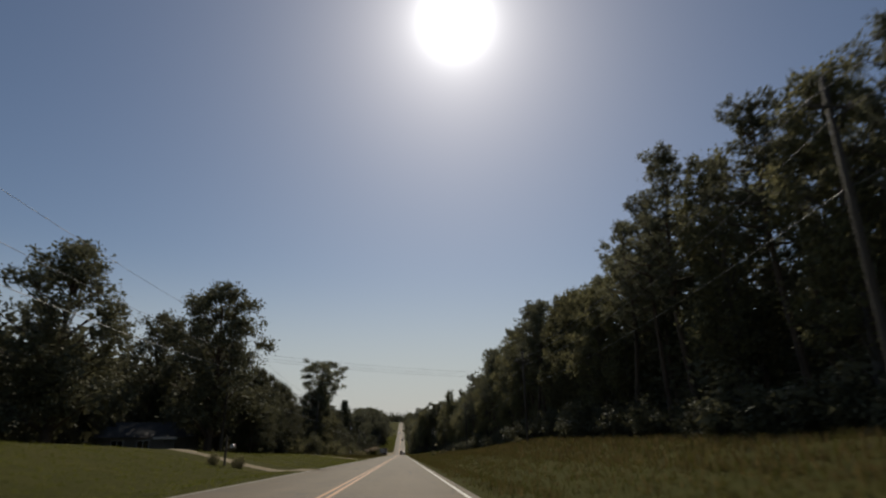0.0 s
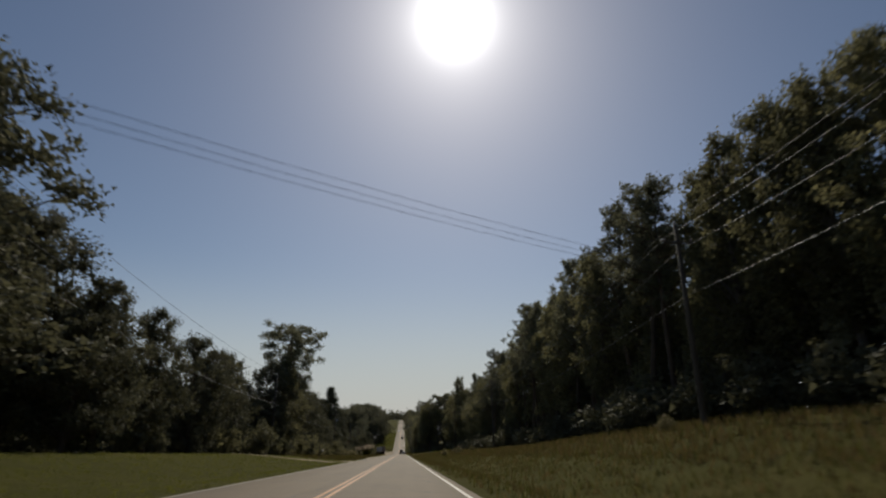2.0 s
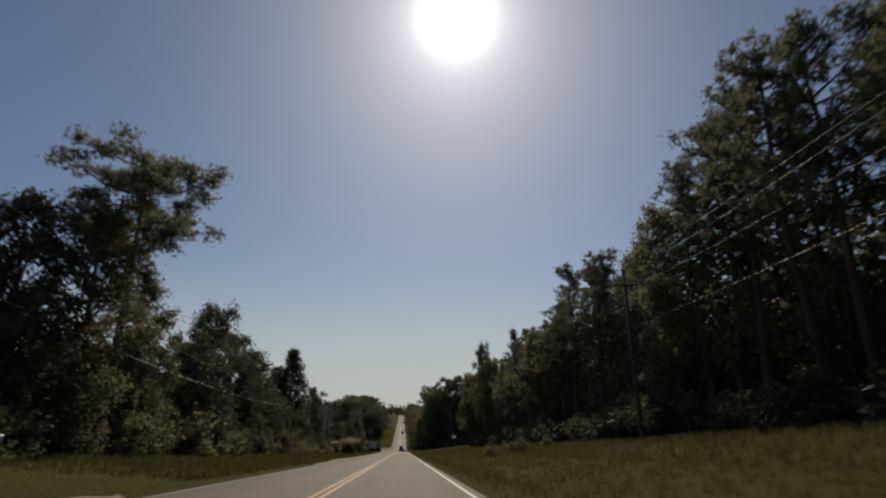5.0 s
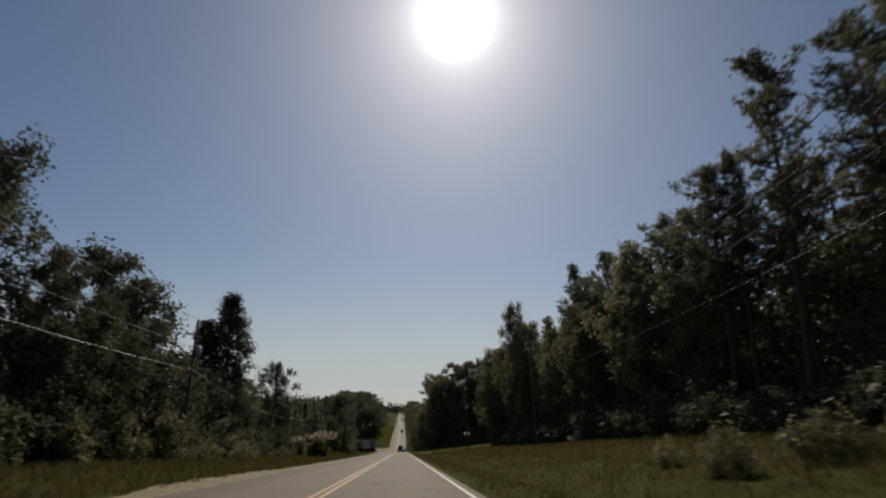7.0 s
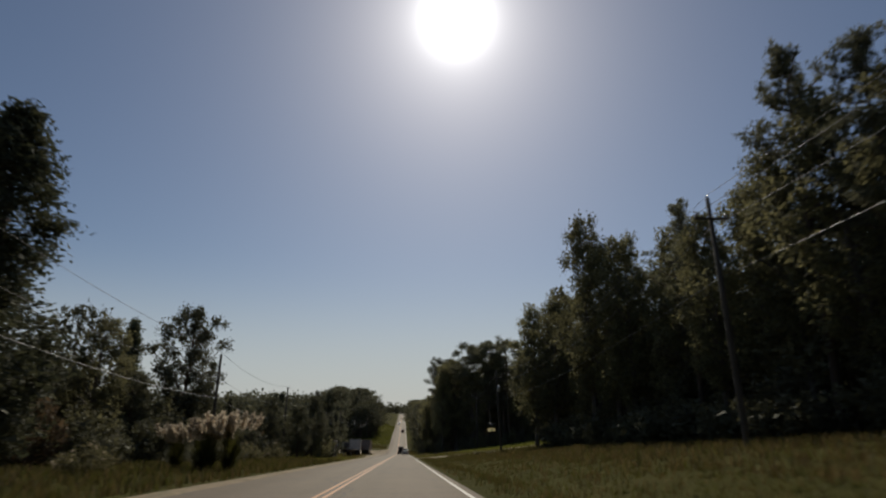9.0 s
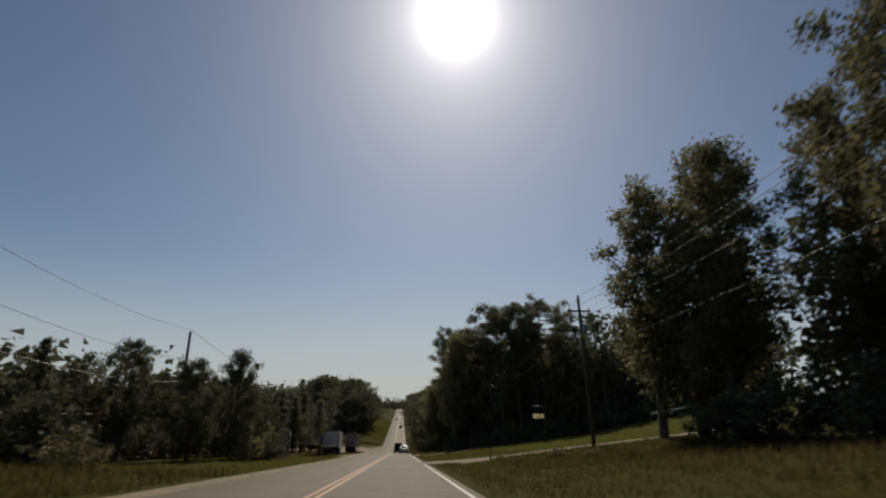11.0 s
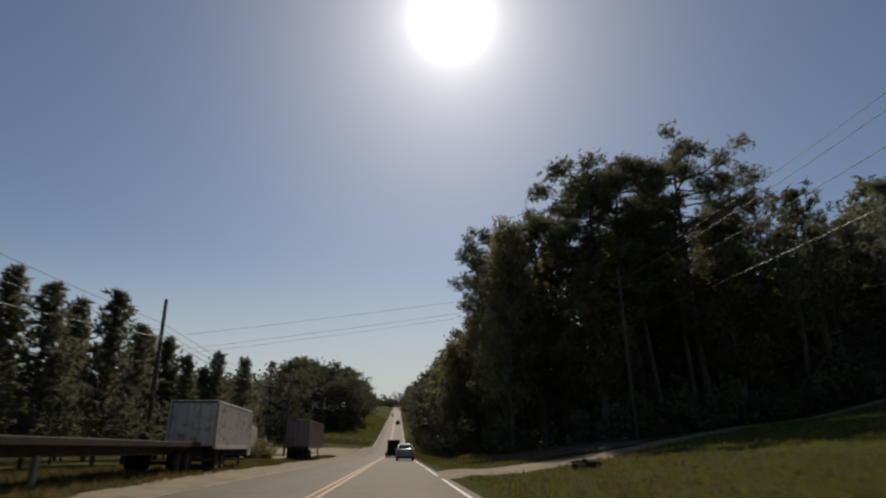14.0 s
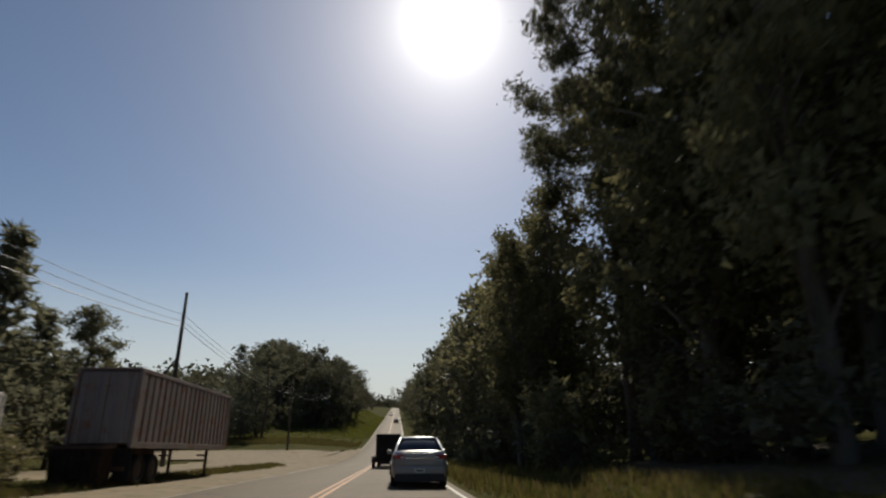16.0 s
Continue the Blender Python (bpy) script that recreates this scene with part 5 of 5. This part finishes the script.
def brush_pile(x, y):
    rng = np.random.default_rng(5)
    ob = tagged(new("brush_pile"), "low pile of dark burnt brush and debris on grass", "debris")
    ob.location = (x, y, gz(x, y))
    for k in range(30):
        a = rng.random() * 6.28
        p = np.array((rng.normal() * 0.38, rng.normal() * 0.3, rng.uniform(0.03, 0.28)))
        d = np.array((math.cos(a), math.sin(a), rng.normal() * 0.25)) * rng.uniform(0.15, 0.42)
        rod("stick", [tuple(p - d), tuple(p + (0, 0, 0.03)), tuple(p + d)], (0.03, 0.035, 0.012), CHAR if k % 3 else BARK, ob, 5)
    bm = bmesh.new()
    bmesh.ops.create_icosphere(bm, subdivisions=3, radius=0.62)
    for v in bm.verts:
        n = noise.noise(v.co * 3.1) * 0.25 + 1
        v.co = Vector((v.co.x * 1.15 * n, v.co.y * n, max(-0.08, v.co.z * 0.66 * n)))
    made_of("mound", bm, CHAR, ob, "dark heap of ash and soil")
    return ob


pile = brush_pile(8.6, 310.9)
pile.scale = (0.66, 0.70, 0.80)


# ---- vehicles ----
def car_paint(name, colour):
    m, n, l, b = shader(name, 0.28, 0.35, 0.5)
    c = mixed(n, l, 0.25, colour, ramp(n, l, grain(n, l, 3.0, 6.0), (0.3, tuple(v * 0.6 for v in colour)), (0.7, colour)))
    l.new(c, b.inputs["Base Color"])
    b.inputs["Coat Weight"].default_value = 0.5
    return m


CHROME = plain("bright_trim", (0.7, 0.7, 0.7), 0.15, 1.0)
TAIL_RED = plain("tail_lamp_red", (0.32, 0.012, 0.012), 0.2, 0.0, 0.6)
DULL_BLACK = two_scale("dull_black_panel", (0.016, 0.015, 0.015), (0.034, 0.031, 0.029), 1.5, 14.0, 0.8, 0.0, 0.1, 0.2)
PLASTIC = plain("black_plastic", (0.03, 0.03, 0.03), 0.6)
PLATE = plain("plate_white", (0.6, 0.6, 0.58), 0.5)


def loft(stations, closed_ends=True):
    """Skin over cross-sections: y and a half outline of (x, z) from the floor up to the middle of the top."""
    bm = bmesh.new()
    rings = []
    for y, half in stations:
        full = list(half) + [(-x, z) for x, z in reversed(half)]
        rings.append([bm.verts.new((x, y, z)) for x, z in full])
    for p, q in zip(rings, rings[1:]):
        for k in range(len(p) - 1):
            bm.faces.new((p[k], p[k + 1], q[k + 1], q[k]))
        bm.faces.new((p[-1], p[0], q[0], q[-1]))
    if closed_ends:
        bm.faces.new(rings[0])
        bm.faces.new(rings[-1])
    bmesh.ops.recalc_face_normals(bm, faces=bm.faces)
    return bm


def lower_section(w, z0, z1, crown):
    return [(w * 0.80, z0), (w * 0.94, z0 + 0.06), (w, z0 + 0.22), (w * 1.0, z0 + 0.38), (w * 0.965, z1 - 0.07), (w * 0.90, z1), (w * 0.6, z1 + crown * 0.7), (w * 0.2, z1 + crown)]


def sedan(name, label, x, y, paint, tall=1.46, group="cars on the road", turn=0.0):
    """A four-door saloon, tail to the camera; y is its rear bumper."""
    ob = tagged(new(name), label, "car", group)
    ob.matrix_basis = Matrix.LocRotScale((x, y, road_z(y) - 0.012 * abs(x)), Euler((math.atan2(road_z(y + 4.6) - road_z(y), 4.6), 0, turn)), None)
    k = tall / 1.46
    body = loft([(0.0, lower_section(0.74, 0.42, 0.92 * k, 0.02)), (0.06, lower_section(0.82, 0.33, 1.00 * k, 0.03)), (0.30, lower_section(0.88, 0.27, 1.03 * k, 0.03)),
                 (0.9, lower_section(0.905, 0.22, 1.02 * k, 0.02)), (1.6, lower_section(0.91, 0.20, 0.98 * k, 0.02)), (3.2, lower_section(0.91, 0.20, 0.95 * k, 0.02)),
                 (3.9, lower_section(0.89, 0.24, 0.90 * k, 0.03)), (4.45, lower_section(0.82, 0.30, 0.78 * k, 0.02)), (4.62, lower_section(0.70, 0.36, 0.62, 0.01))])
    made_of("body", body, paint, ob, smooth_shade=True)
    top = tall
    # glass house, with the roof laid over it
    def cabin(w0, z0, w1, z1):
        return [(w0, z0), (w0 * 0.5 + w1 * 0.5 + 0.015, (z0 + z1) / 2), (w1, z1 - 0.03), (w1 * 0.8, z1), (w1 * 0.3, z1 + 0.012)]
    glass = loft([(0.46, cabin(0.74, 0.98 * k, 0.70, 1.03 * k)), (1.18, cabin(0.80, 0.97 * k, 0.57, top - 0.045)), (1.7, cabin(0.82, 0.95 * k, 0.585, top - 0.012)),
                  (2.4, cabin(0.82, 0.94 * k, 0.57, top - 0.03)), (3.35, cabin(0.78, 0.93 * k, 0.70, 0.97 * k))])
    made_of("window_glass", glass, GLASS, ob, "dark reflecting glass", True)
    roof = loft([(1.10, [(0.60, top - 0.085), (0.585, top - 0.055), (0.45, top - 0.035), (0.15, top - 0.025)]), (1.20, [(0.615, top - 0.055), (0.595, top - 0.02), (0.45, top - 0.002), (0.15, top + 0.006)]),
                 (1.7, [(0.625, top - 0.045), (0.60, top - 0.004), (0.45, top + 0.014), (0.15, top + 0.02)]), (2.4, [(0.61, top - 0.06), (0.58, top - 0.022), (0.45, top - 0.006), (0.15, top)])])
    made_of("roof", roof, paint, ob, smooth_shade=True)
    for s in (-1, 1):
        rod("rear_pillar", [(s * 0.77, 0.42, 1.0 * k), (s * 0.70, 0.80, 1.20 * k), (s * 0.595, 1.2, top - 0.05)], (0.05, 0.05, 0.045), paint, ob)
        rod("front_pillar", [(s * 0.76, 3.3, 0.95 * k), (s * 0.59, 2.42, top - 0.05)], (0.035, 0.035), paint, ob)
        rod("door_pillar", [(s * 0.83, 1.95, 0.95 * k), (s * 0.605, 1.95, top - 0.04)], (0.03, 0.03), PLASTIC, ob)
        lamp = block("tail_lamp", (min(s * 0.50, s * 0.845), max(s * 0.50, s * 0.845), -0.012, 0.26, 0.80 * k, 0.93 * k), TAIL_RED, ob, 0.03, "red tail lamp")
        block("reverse_lens", (min(s * 0.50, s * 0.60), max(s * 0.50, s * 0.60), -0.018, 0.05, 0.825 * k, 0.87 * k), WHITE_PAINT, lamp, 0.006)
        block("reflector", (min(s * 0.58, s * 0.74), max(s * 0.58, s * 0.74), -0.035, 0.08, 0.46, 0.50), TAIL_RED, ob, 0.008)
        m = block("door_mirror", (min(s * 0.90, s * 1.06), max(s * 0.90, s * 1.06), 2.95, 3.10, 0.95 * k, 1.08 * k), paint, ob, 0.03)
        for yy in (0.95, 3.72):
            wheel(ob, s * 0.80, yy, 0.33, 0.33, 0.22)
            arch = [(s * 0.915, yy + 0.40 * math.cos(a), 0.33 + 0.40 * math.sin(a)) for a in np.linspace(0.1, math.pi - 0.1, 9)]
            rod("wheel_arch", arch, [0.03] * 9, PLASTIC, ob, 6)
        rod("exhaust", [(s * 0.52, -0.03, 0.34), (s * 0.52, 0.3, 0.34)], (0.04, 0.04), CHROME, ob)
        block("door_handle", (min(s * 0.89, s * 0.925), max(s * 0.89, s * 0.925), 1.55, 1.72, 0.83, 0.86), CHROME, ob, 0.008)
    block("bumper", (-0.80, 0.80, -0.05, 0.16, 0.40, 0.64), paint, ob, 0.05)
    block("diffuser", (-0.78, 0.78, -0.045, 0.3, 0.19, 0.42), PLASTIC, ob, 0.03)
    block("underbody", (-0.72, 0.72, 0.3, 4.2, 0.17, 0.30), PLASTIC, ob, 0.02)
    lid = block("boot_lid", (-0.49, 0.49, -0.022, 0.05, 0.66, 0.97 * k), paint, ob, 0.02)
    p = block("number_plate", (-0.16, 0.16, -0.062, -0.045, 0.45, 0.57), PLATE, ob, 0.006, "pale number plate")
    block("plate_bar", (-0.12, 0.12, -0.066, -0.060, 0.485, 0.535), INK, p, 0.001)
    block("trim_strip", (-0.44, 0.44, -0.035, -0.015, 0.86, 0.885), CHROME, lid, 0.006)
    block("brake_lamp", (-0.16, 0.16, 0.47, 0.55, 1.02 * k, 1.05 * k), TAIL_RED, ob, 0.006)
    bm = loft([(1.25, [(0.03, top - 0.01), (0.025, top + 0.0), (0.015, top + 0.01), (0.004, top + 0.012)]), (1.32, [(0.03, top - 0.01), (0.02, top + 0.03), (0.012, top + 0.055), (0.003, top + 0.06)]),
               (1.45, [(0.03, top - 0.01), (0.02, top + 0.005), (0.012, top + 0.01), (0.003, top + 0.012)])])
    made_of("aerial", bm, PLASTIC, ob)
    return ob


SILVER = car_paint("silver_paint", (0.27, 0.275, 0.285))
DARK_PAINT = car_paint("dark_paint", (0.03, 0.032, 0.036))
WHITE_CAR = car_paint("white_car_paint", (0.7, 0.7, 0.7))
sedan("saloon_car", "silver four-door saloon standing on the asphalt road", 2.66, 349.0, SILVER, 1.54)
sedan("dark_car", "dark car far ahead on the road", 1.7, 566, DARK_PAINT, 1.8)
sedan("white_car", "pale car coming from the hilltop", -1.7, 690, WHITE_CAR, 1.6, turn=math.pi)


def cargo_trailer(x, y):
    """A small dark enclosed trailer on two wheels, coupled to the pickup before it."""
    ob = tagged(new("cargo_trailer"), "small dark enclosed trailer with outboard wheels", "trailer")
    ob.matrix_basis = Matrix.LocRotScale((x, y, road_z(y) - 0.02), Euler((math.atan2(road_z(y + 4) - road_z(y), 4), 0, 0)), None)
    block("box", (-0.84, 0.84, 0, 3.2, 0.5, 2.25), DULL_BLACK, ob, 0.05)
    block("frame", (-0.9, 0.9, -0.03, 3.25, 0.38, 0.52), DARK_STEEL, ob, 0.01)
    for s in (-1, 1):
        block("rear_door", (min(0.01 * s, s * 0.8), max(0.01 * s, s * 0.8), -0.035, 0.0, 0.56, 2.16), DULL_BLACK, ob, 0.012)
        block("tail_lamp", (min(s * 0.72, s * 0.86), max(s * 0.72, s * 0.86), -0.05, 0.02, 0.42, 0.52), TAIL_RED, ob, 0.01)
        wheel(ob, s * 1.02, 1.7, 0.34, 0.34, 0.22)
        f = [(s * 1.02, 1.7 + 0.46 * math.cos(a), 0.34 + 0.46 * math.sin(a)) for a in np.linspace(0.15, math.pi - 0.15, 9)]
        bm = bmesh.new()
        rows_ = [[bm.verts.new((s * 1.02 + o, p[1], p[2])) for o in (-0.14, 0.14)] for p in f]
        for a, b in zip(rows_, rows_[1:]):
            bm.faces.new((a[0], a[1], b[1], b[0]))
        bmesh.ops.solidify(bm, geom=bm.faces[:], thickness=0.02)
        made_of("fender", bm, DARK_STEEL, ob)
    rod("drawbar", [(0, 3.2, 0.45), (0, 4.4, 0.48)], (0.06, 0.05), DARK_STEEL, ob)
    return ob


cargo_trailer(1.36, 371.5)
sedan("pickup", "dark pickup towing a small trailer", 1.40, 375.9, DARK_PAINT, 1.75)


# ---- by the trailers ----
def steel_bin(x, y):
    """A dark open-topped bin standing behind the rusty trailer."""
    ob = tagged(new("steel_bin"), "dark rusty steel bin standing behind a trailer", "bin")
    ob.location = (x, y, gz(x, y))
    bm = bmesh.new()
    box_into(bm, -0.95, 0.95, -0.55, 0.55, 0.05, 1.45)
    for v in bm.verts:
        if v.co.z < 0.5:
            v.co.x *= 0.9
            v.co.y *= 0.85
    made_of("body", bm, CHAR, ob)
    for s in (-1, 1):
        block("rim", (s * 0.97 - 0.04, s * 0.97 + 0.04, -0.6, 0.6, 1.38, 1.5), DARK_STEEL, ob, 0.01)
        block("rim", (-0.93, 0.93, s * 0.57 - 0.04, s * 0.57 + 0.04, 1.385, 1.495), DARK_STEEL, ob, 0.01)
        block("skid", (s * 0.6 - 0.07, s * 0.6 + 0.07, -0.5, 0.5, -0.08, 0.06), DARK_STEEL, ob)
    for k in range(4):
        block("stiffener", (-0.75 + 0.5 * k - 0.035, -0.75 + 0.5 * k + 0.035, -0.62, -0.5, 0.25, 1.38), CHAR, ob)
    return ob


bin_ = steel_bin(-8.2, 350.3)
bin_.scale = (0.85, 0.75, 0.85)
